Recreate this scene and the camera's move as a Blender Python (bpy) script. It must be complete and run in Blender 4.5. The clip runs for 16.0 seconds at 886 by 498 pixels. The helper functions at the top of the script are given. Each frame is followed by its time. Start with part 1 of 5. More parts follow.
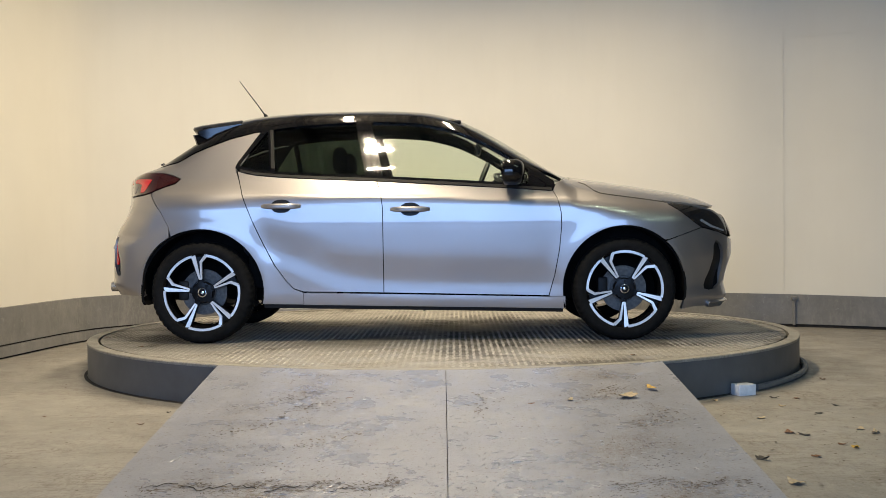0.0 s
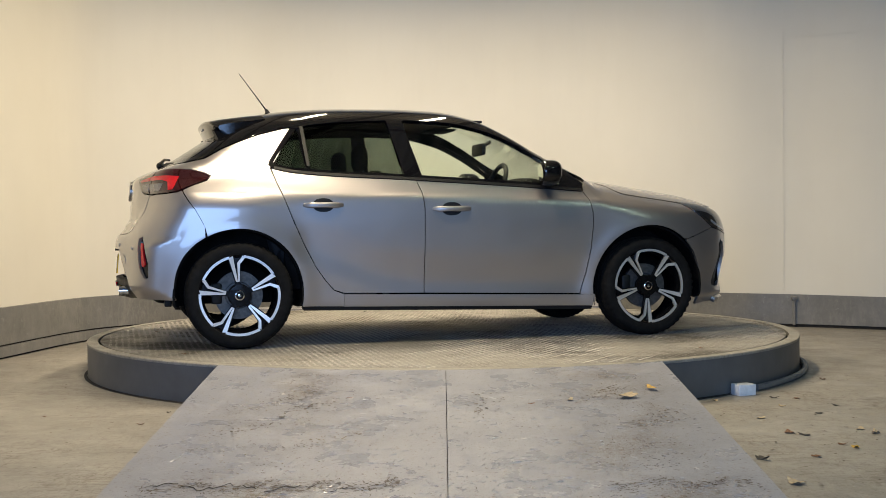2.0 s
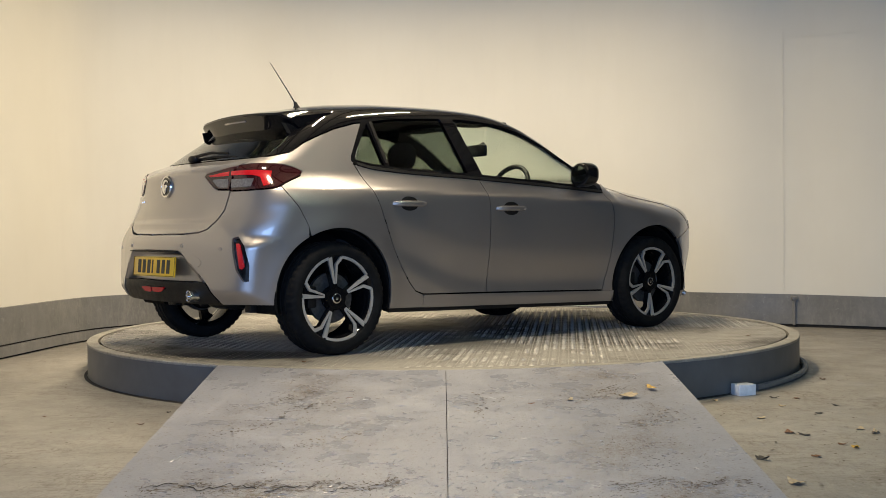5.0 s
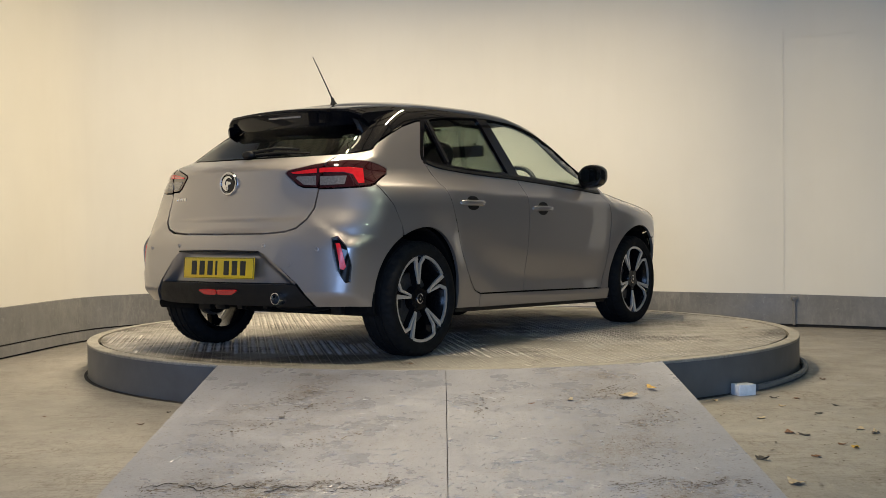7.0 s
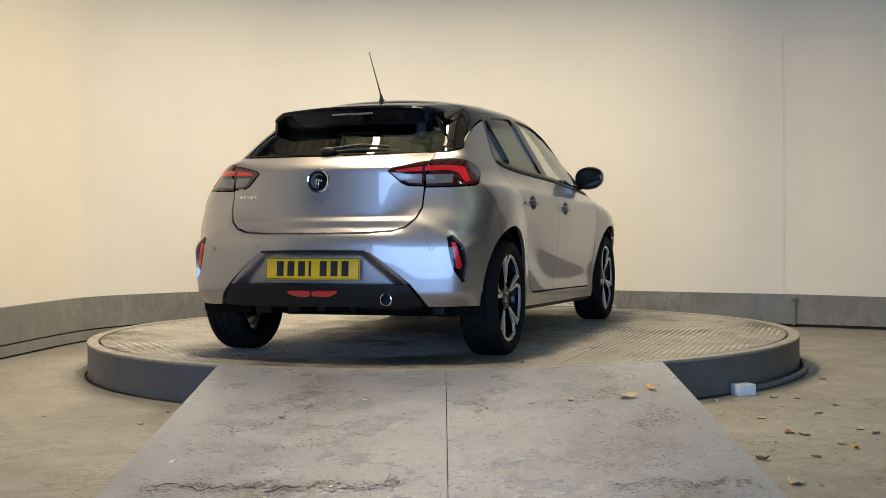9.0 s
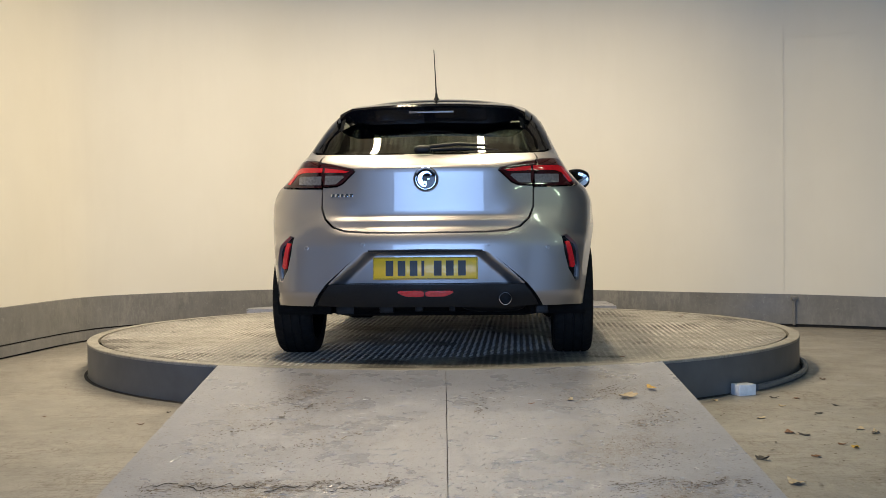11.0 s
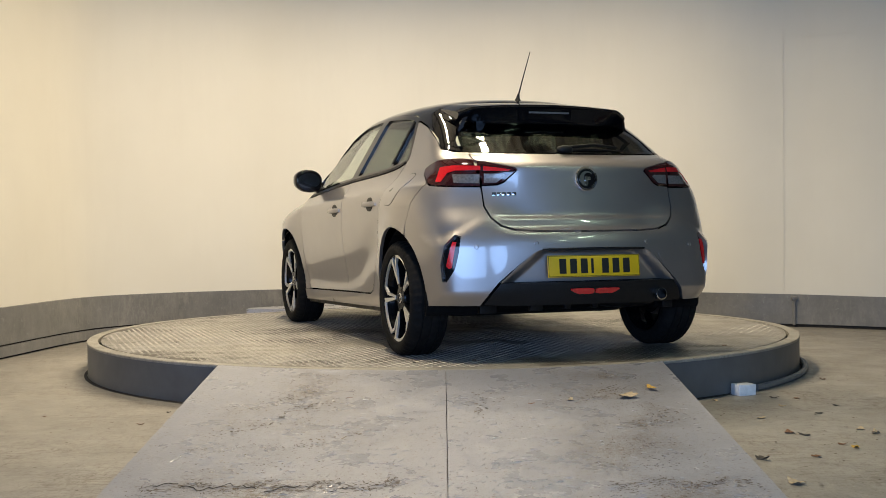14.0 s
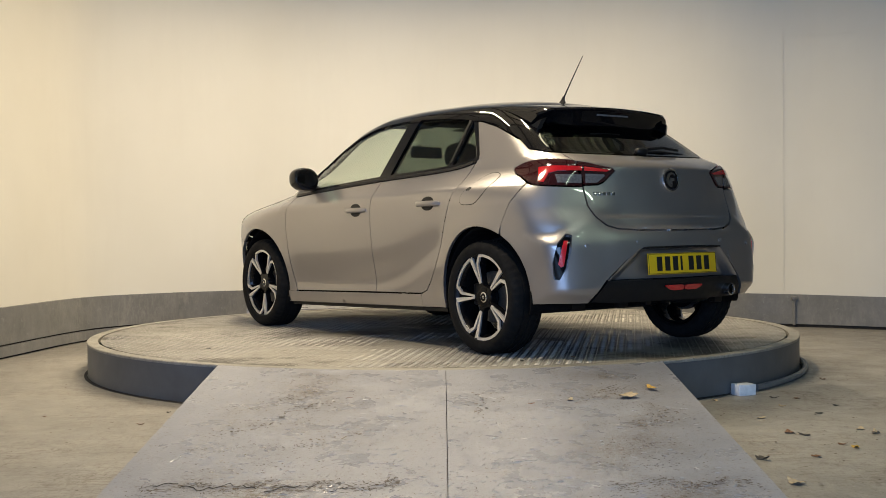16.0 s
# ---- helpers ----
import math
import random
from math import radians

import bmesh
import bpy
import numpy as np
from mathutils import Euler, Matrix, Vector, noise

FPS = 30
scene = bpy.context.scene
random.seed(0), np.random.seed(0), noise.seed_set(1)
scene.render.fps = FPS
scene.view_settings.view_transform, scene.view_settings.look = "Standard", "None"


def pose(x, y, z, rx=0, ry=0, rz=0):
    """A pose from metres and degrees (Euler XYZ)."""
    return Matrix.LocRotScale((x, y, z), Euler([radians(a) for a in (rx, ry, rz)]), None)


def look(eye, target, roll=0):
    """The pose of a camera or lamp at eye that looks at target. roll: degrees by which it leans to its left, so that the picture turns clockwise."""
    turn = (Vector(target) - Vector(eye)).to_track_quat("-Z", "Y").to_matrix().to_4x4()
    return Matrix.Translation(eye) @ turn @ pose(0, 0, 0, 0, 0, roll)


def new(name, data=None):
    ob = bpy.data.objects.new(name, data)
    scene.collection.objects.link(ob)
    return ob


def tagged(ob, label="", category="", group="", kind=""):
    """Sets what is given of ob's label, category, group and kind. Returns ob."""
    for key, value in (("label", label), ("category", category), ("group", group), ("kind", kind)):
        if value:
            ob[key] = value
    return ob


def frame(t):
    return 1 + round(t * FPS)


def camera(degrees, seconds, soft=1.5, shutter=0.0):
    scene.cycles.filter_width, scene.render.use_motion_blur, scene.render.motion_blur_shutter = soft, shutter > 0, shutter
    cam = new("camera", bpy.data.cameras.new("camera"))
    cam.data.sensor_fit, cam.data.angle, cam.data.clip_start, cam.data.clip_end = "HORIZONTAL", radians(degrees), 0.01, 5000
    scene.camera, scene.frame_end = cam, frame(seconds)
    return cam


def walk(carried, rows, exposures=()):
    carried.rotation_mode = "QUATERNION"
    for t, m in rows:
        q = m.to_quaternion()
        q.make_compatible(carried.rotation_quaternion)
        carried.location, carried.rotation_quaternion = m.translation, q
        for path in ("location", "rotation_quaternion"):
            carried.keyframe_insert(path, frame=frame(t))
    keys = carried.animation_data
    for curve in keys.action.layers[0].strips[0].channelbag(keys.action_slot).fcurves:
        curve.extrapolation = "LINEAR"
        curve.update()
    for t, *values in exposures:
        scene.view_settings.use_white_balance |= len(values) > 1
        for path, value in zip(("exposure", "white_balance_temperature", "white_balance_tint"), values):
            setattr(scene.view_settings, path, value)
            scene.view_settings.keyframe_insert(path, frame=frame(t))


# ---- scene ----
SECONDS = 16.0
DISC = 0.21            # height of the turntable top above the floor
SPEED = 7.905          # degrees a second
START = -0.60          # heading of the car at the start
cam = camera(40.97, SECONDS, 0.8)
EYE = (0.0, -7.984, 0.683 + DISC)
EYE_POSE = look(EYE, (EYE[0] + 0.0039, EYE[1] + 9.9984, EYE[2] - 0.1777), -0.56)
walk(cam, [(0, EYE_POSE), (SECONDS, EYE_POSE)], [(0, 0.07, 6500, 10), (SECONDS, 0.07, 6500, 10)])

# ---- light ----
world = bpy.data.worlds.new("world")
scene.world = world
world.use_nodes = True
world.node_tree.nodes["Background"].inputs[0].default_value = (0.5, 0.6, 0.8, 1)
world.node_tree.nodes["Background"].inputs[1].default_value = 0.05


def area_lamp(name, eye, target, sx, sy, watts, colour, spread=180):
    data = bpy.data.lights.new(name, "AREA")
    data.shape, data.size, data.size_y, data.energy, data.color = "RECTANGLE", sx, sy, watts, colour
    data.spread = radians(spread)
    ob = new(name, data)
    ob.matrix_world = look(eye, target)
    return ob


WARM = (1.0, 0.835, 0.585)
COOL = (0.33, 0.55, 1.0)
area_lamp("ceiling_tube_lamp", (-0.85, 0.45, 3.9), (-0.85, 0.45, 0), 0.08, 1.8, 90, WARM, 152)
area_lamp("ceiling_tube_lamp", (0.45, 0.45, 3.9), (0.45, 0.45, 0), 0.08, 1.8, 86, WARM, 152)
for y in (-2.3, -2.55):
    area_lamp("ceiling_tube_lamp", (-0.7, y, 4.0), (-0.7, y, 0), 0.3, 0.03, 46, WARM, 165)
# the bare tubes also light the roof sheets above them
area_lamp("ceiling_tube_glow", (-0.85, 0.3, 3.6), (-0.85, 0.3, 5), 0.2, 1.8, 7, WARM)
area_lamp("ceiling_tube_glow", (0.45, 0.3, 3.6), (0.45, 0.3, 5), 0.2, 1.8, 7, WARM)
area_lamp("hall_tube_lamp", (1.7, -3.3, 4.0), (1.7, -3.3, 0), 0.9, 0.08, 10, (0.8, 1.0, 0.75))
area_lamp("hall_tube_lamp", (4.6, -5.5, 4.0), (4.6, -5.5, 0), 0.15, 1.2, 24, (0.75, 1.0, 0.72))
area_lamp("hall_tube_lamp", (5.2, -8.5, 4.0), (5.2, -8.5, 0), 0.15, 1.2, 24, (0.75, 1.0, 0.72))
area_lamp("doorway_daylight", (-0.6, -11.7, 1.85), (-0.6, 0, 1.55), 6.6, 2.7, 430, COOL)

# ---- materials ----


def material(name):
    m = bpy.data.materials.new(name)
    m.use_nodes = True
    t = m.node_tree
    return m, t, t.nodes["Principled BSDF"]


def nd(t, kind, **inputs):
    n = t.nodes.new(kind)
    for k, v in inputs.items():
        key = "IOR" if k == "ior" else k.replace("_", " ").title()
        n.inputs[key].default_value = v
    return n


def ramp(t, source, stops):
    r = t.nodes.new("ShaderNodeValToRGB")
    t.links.new(source, r.inputs[0])
    e = r.color_ramp.elements
    while len(e) < len(stops):
        e.new(0.5)
    for k, (p, c) in enumerate(stops):
        e[k].position = p
        e[k].color = (*c, 1) if len(c) == 3 else c
    return r.outputs[0]


def noise_of(t, scale, detail=5.0, rough=0.6, vector=None, stretch=None):
    n = nd(t, "ShaderNodeTexNoise", scale=scale, detail=detail, roughness=rough)
    co = t.nodes.new("ShaderNodeTexCoord")
    src = co.outputs["Object"]
    if stretch:
        mp = t.nodes.new("ShaderNodeMapping")
        mp.inputs["Scale"].default_value = stretch
        t.links.new(src, mp.inputs[0])
        src = mp.outputs[0]
    t.links.new(src, n.inputs["Vector"])
    return n.outputs["Fac"]


def mixc(t, fac, a, b, mode="MIX"):
    m = t.nodes.new("ShaderNodeMix")
    m.data_type, m.blend_type = "RGBA", mode
    for k, v in ((0, fac), (6, a), (7, b)):
        if isinstance(v, (int, float)):
            m.inputs[k].default_value = v
        elif isinstance(v, tuple):
            m.inputs[k].default_value = (*v, 1)
        else:
            t.links.new(v, m.inputs[k])
    return m.outputs[2]


def bump(t, bsdf, height, strength, distance=0.01):
    b = t.nodes.new("ShaderNodeBump")
    b.inputs["Strength"].default_value, b.inputs["Distance"].default_value = strength, distance
    t.links.new(height, b.inputs["Height"])
    t.links.new(b.outputs[0], bsdf.inputs["Normal"])


def simple(name, colour, rough=0.5, metal=0.0, coat=0.0, vary=0.12, scale=30.0, relief=0.0, spec=0.5):
    """A plain surface with a little uneven colour and gloss."""
    m, t, b = material(name)
    f = noise_of(t, scale)
    lo = tuple(c * (1 - vary) for c in colour)
    hi = tuple(min(1, c * (1 + vary)) for c in colour)
    t.links.new(ramp(t, f, [(0.3, lo), (0.7, hi)]), b.inputs["Base Color"])
    g = noise_of(t, scale * 0.23)
    t.links.new(ramp(t, g, [(0.3, (rough * 0.85,) * 3), (0.7, (min(1, rough * 1.15),) * 3)]), b.inputs["Roughness"])
    b.inputs["Metallic"].default_value = metal
    b.inputs["Coat Weight"].default_value = coat
    b.inputs["Coat Roughness"].default_value = 0.03
    b.inputs["Specular IOR Level"].default_value = spec
    if relief:
        bump(t, b, noise_of(t, scale * 4), relief, 0.004)
    return m


def glass_like(name, tint, gloss=(0.85, 0.85, 0.85), ior=0.035):
    """A thin tinted pane: it lets light straight through and mirrors by Fresnel."""
    m = bpy.data.materials.new(name)
    m.use_nodes = True
    t = m.node_tree
    t.nodes.clear()
    out = t.nodes.new("ShaderNodeOutputMaterial")
    mix = t.nodes.new("ShaderNodeMixShader")
    lw = t.nodes.new("ShaderNodeLayerWeight")
    lw.inputs[0].default_value = 0.5
    pw = t.nodes.new("ShaderNodeMath")
    pw.operation = "POWER"
    t.links.new(lw.outputs["Facing"], pw.inputs[0])
    pw.inputs[1].default_value = 4.5
    fr = t.nodes.new("ShaderNodeMath")
    fr.operation = "MULTIPLY_ADD"
    t.links.new(pw.outputs[0], fr.inputs[0])
    fr.inputs[1].default_value, fr.inputs[2].default_value = 0.9, ior
    tr = t.nodes.new("ShaderNodeBsdfTransparent")
    tr.inputs[0].default_value = (*tint, 1)
    gl = t.nodes.new("ShaderNodeBsdfGlossy")
    gl.inputs[0].default_value = (*gloss, 1)
    gl.inputs["Roughness"].default_value = 0.02
    for a, b in ((fr.outputs[0], mix.inputs[0]), (tr.outputs[0], mix.inputs[1]), (gl.outputs[0], mix.inputs[2]), (mix.outputs[0], out.inputs[0])):
        t.links.new(a, b)
    return m


def paint_material():
    m, t, b = material("silver_metallic_paint")
    tone = noise_of(t, 1.5, 3)
    t.links.new(ramp(t, tone, [(0.3, (0.365, 0.346, 0.346)), (0.7, (0.39, 0.371, 0.371))]), b.inputs["Base Color"])
    b.inputs["Metallic"].default_value = 0.84
    dust = noise_of(t, 6.0)
    t.links.new(ramp(t, dust, [(0.3, (0.37,) * 3), (0.75, (0.43,) * 3)]), b.inputs["Roughness"])
    b.inputs["Coat Weight"].default_value = 1.0
    b.inputs["Coat Roughness"].default_value = 0.035
    b.inputs["Coat IOR"].default_value = 1.6
    return m


def wall_material():
    m, t, b = material("cream_wall_paint")
    a = noise_of(t, 0.5, 4)
    c1 = ramp(t, a, [(0.3, (0.70, 0.665, 0.575)), (0.7, (0.77, 0.735, 0.645))])
    s = noise_of(t, 3.0, 6, 0.65, stretch=(1, 1, 0.15))
    c2 = mixc(t, ramp(t, s, [(0.5, (0, 0, 0)), (0.9, (0.25, 0.25, 0.25))]), c1, (0.62, 0.58, 0.5))
    t.links.new(c2, b.inputs["Base Color"])
    b.inputs["Roughness"].default_value = 0.6
    bump(t, b, noise_of(t, 90, 3), 0.08, 0.003)
    return m


def floor_material(name, base, dirt, scale=1.0, rough=0.55, scuffs=0.5, tracks=(), patchy=0.2, wet=0.0):
    """Painted concrete or steel: broad tone, stains, grit, scratches, and dirt where wheels have run."""
    m, t, b = material(name)

    def math_node(op, a, c):
        n = t.nodes.new("ShaderNodeMath")
        n.operation = op
        for k, v in enumerate((a, c)):
            if isinstance(v, (int, float)):
                n.inputs[k].default_value = v
            else:
                t.links.new(v, n.inputs[k])
        return n.outputs[0]

    lo, hi = tuple(c * (1 - patchy) for c in base), tuple(c * (1 + patchy) for c in base)
    broad = ramp(t, noise_of(t, 0.9 * scale, 6, 0.6), [(0.3, lo), (0.7, hi)])
    blotch = ramp(t, noise_of(t, 9.0 * scale, 8, 0.7), [(0.35, (1 - 0.7 * patchy,) * 3), (0.65, (1 + 0.5 * patchy,) * 3)])
    c = mixc(t, 1.0, broad, blotch, "MULTIPLY")
    where = noise_of(t, 1.7 * scale, 5, 0.6)
    mask = ramp(t, where, [(0.42, (0.12,) * 3), (0.66, (1, 1, 1))])
    if tracks:
        co = t.nodes.new("ShaderNodeTexCoord")
        sx = t.nodes.new("ShaderNodeSeparateXYZ")
        t.links.new(co.outputs["Object"], sx.inputs[0])
        total = None
        for x, w in tracks:
            d = math_node("ABSOLUTE", math_node("SUBTRACT", sx.outputs[0], x), 0)
            g = math_node("MAXIMUM", math_node("SUBTRACT", 1.0, math_node("DIVIDE", d, w)), 0.0)
            total = g if total is None else math_node("MAXIMUM", total, g)
        mask = math_node("MULTIPLY", math_node("ADD", total, 0.10), math_node("MULTIPLY", math_node("MAXIMUM", math_node("SUBTRACT", where, 0.42), 0.0), 6.0))
    # crossing scratches and rubbed-in dirt
    for stretch, lim in (((1.0, 5.0, 1), 0.52), ((6.0, 1.1, 1), 0.54), ((2.6, 2.2, 1), 0.53)):
        f = noise_of(t, (9.0 if not tracks else 24.0) * scale, 9, 0.78, stretch=stretch)
        s = ramp(t, f, [(lim, (0, 0, 0)), (lim + 0.035, (1, 1, 1))])
        c = mixc(t, math_node("MULTIPLY", math_node("MULTIPLY", s, mask), scuffs), c, dirt)
    grit = ramp(t, noise_of(t, 60 * scale, 4, 0.7), [(0.58, (0, 0, 0)), (0.66, (0.8,) * 3)])
    c = mixc(t, grit, c, tuple(d * 0.8 for d in dirt))
    chip = ramp(t, noise_of(t, 38 * scale, 6, 0.8, stretch=(1, 0.6, 1)), [(0.60, (0, 0, 0)), (0.66, (0.15 + 1.6 * patchy,) * 3)])
    c = mixc(t, chip, c, tuple(min(1, d * 1.7) for d in base))
    if wet:
        pool = ramp(t, noise_of(t, 0.75 * scale, 7, 0.68), [(0.53, (0, 0, 0)), (0.585, (wet,) * 3)])
        c = mixc(t, pool, c, tuple(d * 0.45 for d in dirt))
    t.links.new(c, b.inputs["Base Color"])
    t.links.new(ramp(t, noise_of(t, 4.0 * scale, 7), [(0.35, (rough * 0.7,) * 3), (0.7, (min(1, rough * 1.3),) * 3)]), b.inputs["Roughness"])
    bump(t, b, noise_of(t, 45 * scale, 8, 0.7), 0.35, 0.006)
    return m


PAINT = paint_material()
BLACK_GLOSS = simple("black_gloss_paint", (0.005, 0.005, 0.006), 0.05, 0, 0.0, 0.12, 30, 0, 0.45)
BLACK_PLASTIC = simple("black_plastic", (0.007, 0.007, 0.0075), 0.5, 0, 0, 0.2, 80, 0.15, 0.3)
DARK_LINING = simple("dark_lining", (0.004, 0.004, 0.0042), 0.85, 0, 0, 0.2, 60, 0, 0.15)
RUBBER = simple("tyre_rubber", (0.009, 0.009, 0.009), 0.8, 0, 0, 0.35, 25, 0.3, 0.15)
CHROME = simple("chrome", (0.72, 0.72, 0.73), 0.08, 1.0)
MACHINED = simple("machined_alloy", (0.74, 0.72, 0.69), 0.42, 0.75, 0.5, 0.06, 200)
RIM_BLACK = simple("black_rim_paint", (0.005, 0.005, 0.0055), 0.16, 0, 0.0, 0.12, 30, 0, 0.18)
BRAKE = simple("brake_steel", (0.10, 0.095, 0.09), 0.5, 0.6, 0, 0.3, 60)
HEAD_LENS = simple("clear_headlamp_lens", (0.012, 0.012, 0.013), 0.06, 0, 1.0, 0.3, 40)
HEAD_BAR = simple("headlamp_reflector", (0.6, 0.62, 0.65), 0.2, 0.5, 1.0, 0.2, 60)
GLASS_DARK = glass_like("privacy_glass", (0.40, 0.445, 0.415))
GLASS_CLEAR = glass_like("side_glass", (0.950, 0.985, 0.958))
GLASS_SCREEN = glass_like("screen_glass", (0.950, 0.985, 0.958))
FABRIC = simple("seat_fabric", (0.02, 0.02, 0.022), 0.9, 0, 0, 0.25, 150, 0.3)
LENS_RED = simple("red_lens", (0.66, 0.015, 0.022), 0.25, 0, 0.3, 0.1, 60)
LENS_DARK = simple("smoked_lens", (0.034, 0.006, 0.007), 0.07, 0, 1.0, 0.3, 40)
LENS_CLEAR = simple("clear_lens", (0.17, 0.16, 0.16), 0.15, 0.2, 1.0, 0.3, 90)
YELLOW = simple("yellow_plate", (0.80, 0.50, 0.012), 0.35, 0, 0.3, 0.05, 20)
INK = simple("plate_ink", (0.012, 0.012, 0.012), 0.5)
MIRROR = simple("mirror_glass", (0.85, 0.87, 0.88), 0.02, 1.0, 0, 0.02)
WALL = wall_material()
PLINTH = floor_material("grey_plinth_paint", (0.175, 0.172, 0.165), (0.26, 0.25, 0.225), 0.6, 0.6, 0.5)
FLOOR = floor_material("worn_concrete_floor", (0.29, 0.274, 0.248), (0.11, 0.085, 0.06), 1.0, 0.5, 0.6)
RAMP_PAINT = floor_material("scuffed_grey_ramp_paint", (0.288, 0.296, 0.338), (0.125, 0.092, 0.058), 1.2, 0.33, 0.7, ((-0.64, 0.36), (0.74, 0.34)), 0.07)
RING_SIDE = simple("slate_grey_paint", (0.105, 0.108, 0.112), 0.45, 0, 0, 0.15, 6)
RING_TOP = floor_material("worn_ring_paint", (0.30, 0.285, 0.25), (0.12, 0.10, 0.075), 2.0, 0.5, 0.5)
PLATE_STEEL = floor_material("worn_tread_plate", (0.25, 0.24, 0.22), (0.07, 0.055, 0.04), 1.6, 0.6, 0.7, (), 0.15, 0.75)
LUG_STEEL = simple("worn_lug_steel", (0.38, 0.36, 0.325), 0.45, 0.15, 0, 0.25, 8)
LENS_BRIGHT = simple("bright_red_lens", (0.58, 0.013, 0.018), 0.12, 0, 1.0, 0.15, 60)
# pale colour puts in the glints on the ramp's lifted paint
CHIP_GLINT = simple("lifted_paint_glint", (0.42, 0.425, 0.45), 0.25, 0, 0.3, 0.2, 40)
CARD = simple("white_card", (0.75, 0.77, 0.8), 0.5)
HOSE = simple("grey_hose", (0.16, 0.165, 0.17), 0.5)
CEILING = simple("dark_ceiling", (0.10, 0.095, 0.085), 0.8)
SHEET = simple("pale_roof_sheet", (0.55, 0.52, 0.45), 0.6, 0, 0, 0.15, 3)
HALL = simple("dark_hall_wall", (0.09, 0.085, 0.075), 0.8, 0, 0, 0.3, 2)
GLASS_REAR = glass_like("rear_screen_glass", (0.24, 0.26, 0.245))
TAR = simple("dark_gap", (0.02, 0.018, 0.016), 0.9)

# ---- mesh helpers ----


def finish(name, bm, mat, parent=None, smooth=True, angle=35):
    me = bpy.data.meshes.new(name)
    if smooth:
        for f in bm.faces:
            f.smooth = True
        for e in bm.edges:
            if len(e.link_faces) == 2 and e.calc_face_angle(0) > radians(angle):
                e.smooth = False
    bm.to_mesh(me)
    bm.free()
    for m in mat if isinstance(mat, (list, tuple)) else (mat,):
        me.materials.append(m)
    ob = new(name, me)
    ob.parent = parent
    return ob


def part(name, bm, mat, parent, label="", smooth=True):
    ob = finish(name, bm, mat, parent, smooth)
    return tagged(ob, label) if label else ob


def thing(name, label, category, group="", kind=""):
    return tagged(new(name), label, category, group, kind)


def add_box(bm, x0, y0, z0, x1, y1, z1, bevel=0.0, m=None):
    r = bmesh.ops.create_cube(bm, size=1)
    vs = r["verts"]
    bmesh.ops.scale(bm, vec=(abs(x1 - x0), abs(y1 - y0), abs(z1 - z0)), verts=vs)
    bmesh.ops.translate(bm, vec=((x0 + x1) / 2, (y0 + y1) / 2, (z0 + z1) / 2), verts=vs)
    if bevel:
        es = list({e for v in vs for e in v.link_edges})
        r = bmesh.ops.bevel(bm, geom=es, offset=bevel, segments=2, affect="EDGES", profile=0.5)
        vs = list({v for f in r["faces"] for v in f.verts} | {v for v in vs if v.is_valid})
    if m is not None:
        bmesh.ops.transform(bm, matrix=m, verts=[v for v in vs if v.is_valid])
    return vs


def box(x0, y0, z0, x1, y1, z1, bevel=0.0):
    bm = bmesh.new()
    add_box(bm, x0, y0, z0, x1, y1, z1, bevel)
    return bm


def lathe(profile, n=64, axis="y", closed=False):
    """Turns a profile of (radius, along) round an axis."""
    bm = bmesh.new()
    rings = []
    for r, a in profile:
        ring = []
        for k in range(n):
            c, s = math.cos(2 * math.pi * k / n) * r, math.sin(2 * math.pi * k / n) * r
            ring.append(bm.verts.new((c, a, s) if axis == "y" else (c, s, a) if axis == "z" else (a, c, s)))
        rings.append(ring)
    pairs = list(zip(rings, rings[1:])) + ([(rings[-1], rings[0])] if closed else [])
    for p, q in pairs:
        for k in range(n):
            bm.faces.new((p[k], p[(k + 1) % n], q[(k + 1) % n], q[k]))
    if not closed:
        for ring in (rings[0], rings[-1]):
            if math.hypot(*(ring[0].co[i] for i in ((0, 2) if axis == "y" else (0, 1) if axis == "z" else (1, 2)))) > 1e-6:
                bm.faces.new(ring)
    bmesh.ops.remove_doubles(bm, verts=bm.verts, dist=1e-6)
    bmesh.ops.recalc_face_normals(bm, faces=bm.faces)
    return bm


def sweep(points, radius, n=8, taper=None):
    """A round bar along a line of points."""
    bm = bmesh.new()
    pts = [Vector(p) for p in points]
    rings = []
    for i, p in enumerate(pts):
        d = (pts[min(i + 1, len(pts) - 1)] - pts[max(i - 1, 0)]).normalized()
        a = d.orthogonal().normalized()
        if rings:
            a = (last - d * last.dot(d)).normalized()
        last = a
        b = d.cross(a)
        r = radius if taper is None else radius + (taper - radius) * i / (len(pts) - 1)
        rings.append([bm.verts.new(p + (a * math.cos(2 * math.pi * k / n) + b * math.sin(2 * math.pi * k / n)) * r) for k in range(n)])
    for p, q in zip(rings, rings[1:]):
        for k in range(n):
            bm.faces.new((p[k], p[(k + 1) % n], q[(k + 1) % n], q[k]))
    bm.faces.new(rings[0])
    bm.faces.new(rings[-1])
    bmesh.ops.recalc_face_normals(bm, faces=bm.faces)
    return bm


def slab(outline, z0, z1):
    """A plate with the given outline in x and y."""
    bm = bmesh.new()
    lo = [bm.verts.new((x, y, z0)) for x, y in outline]
    hi = [bm.verts.new((x, y, z1)) for x, y in outline]
    bm.faces.new(lo)
    bm.faces.new(hi)
    for k in range(len(lo)):
        bm.faces.new((lo[k], lo[(k + 1) % len(lo)], hi[(k + 1) % len(lo)], hi[k]))
    bmesh.ops.recalc_face_normals(bm, faces=bm.faces)
    return bm


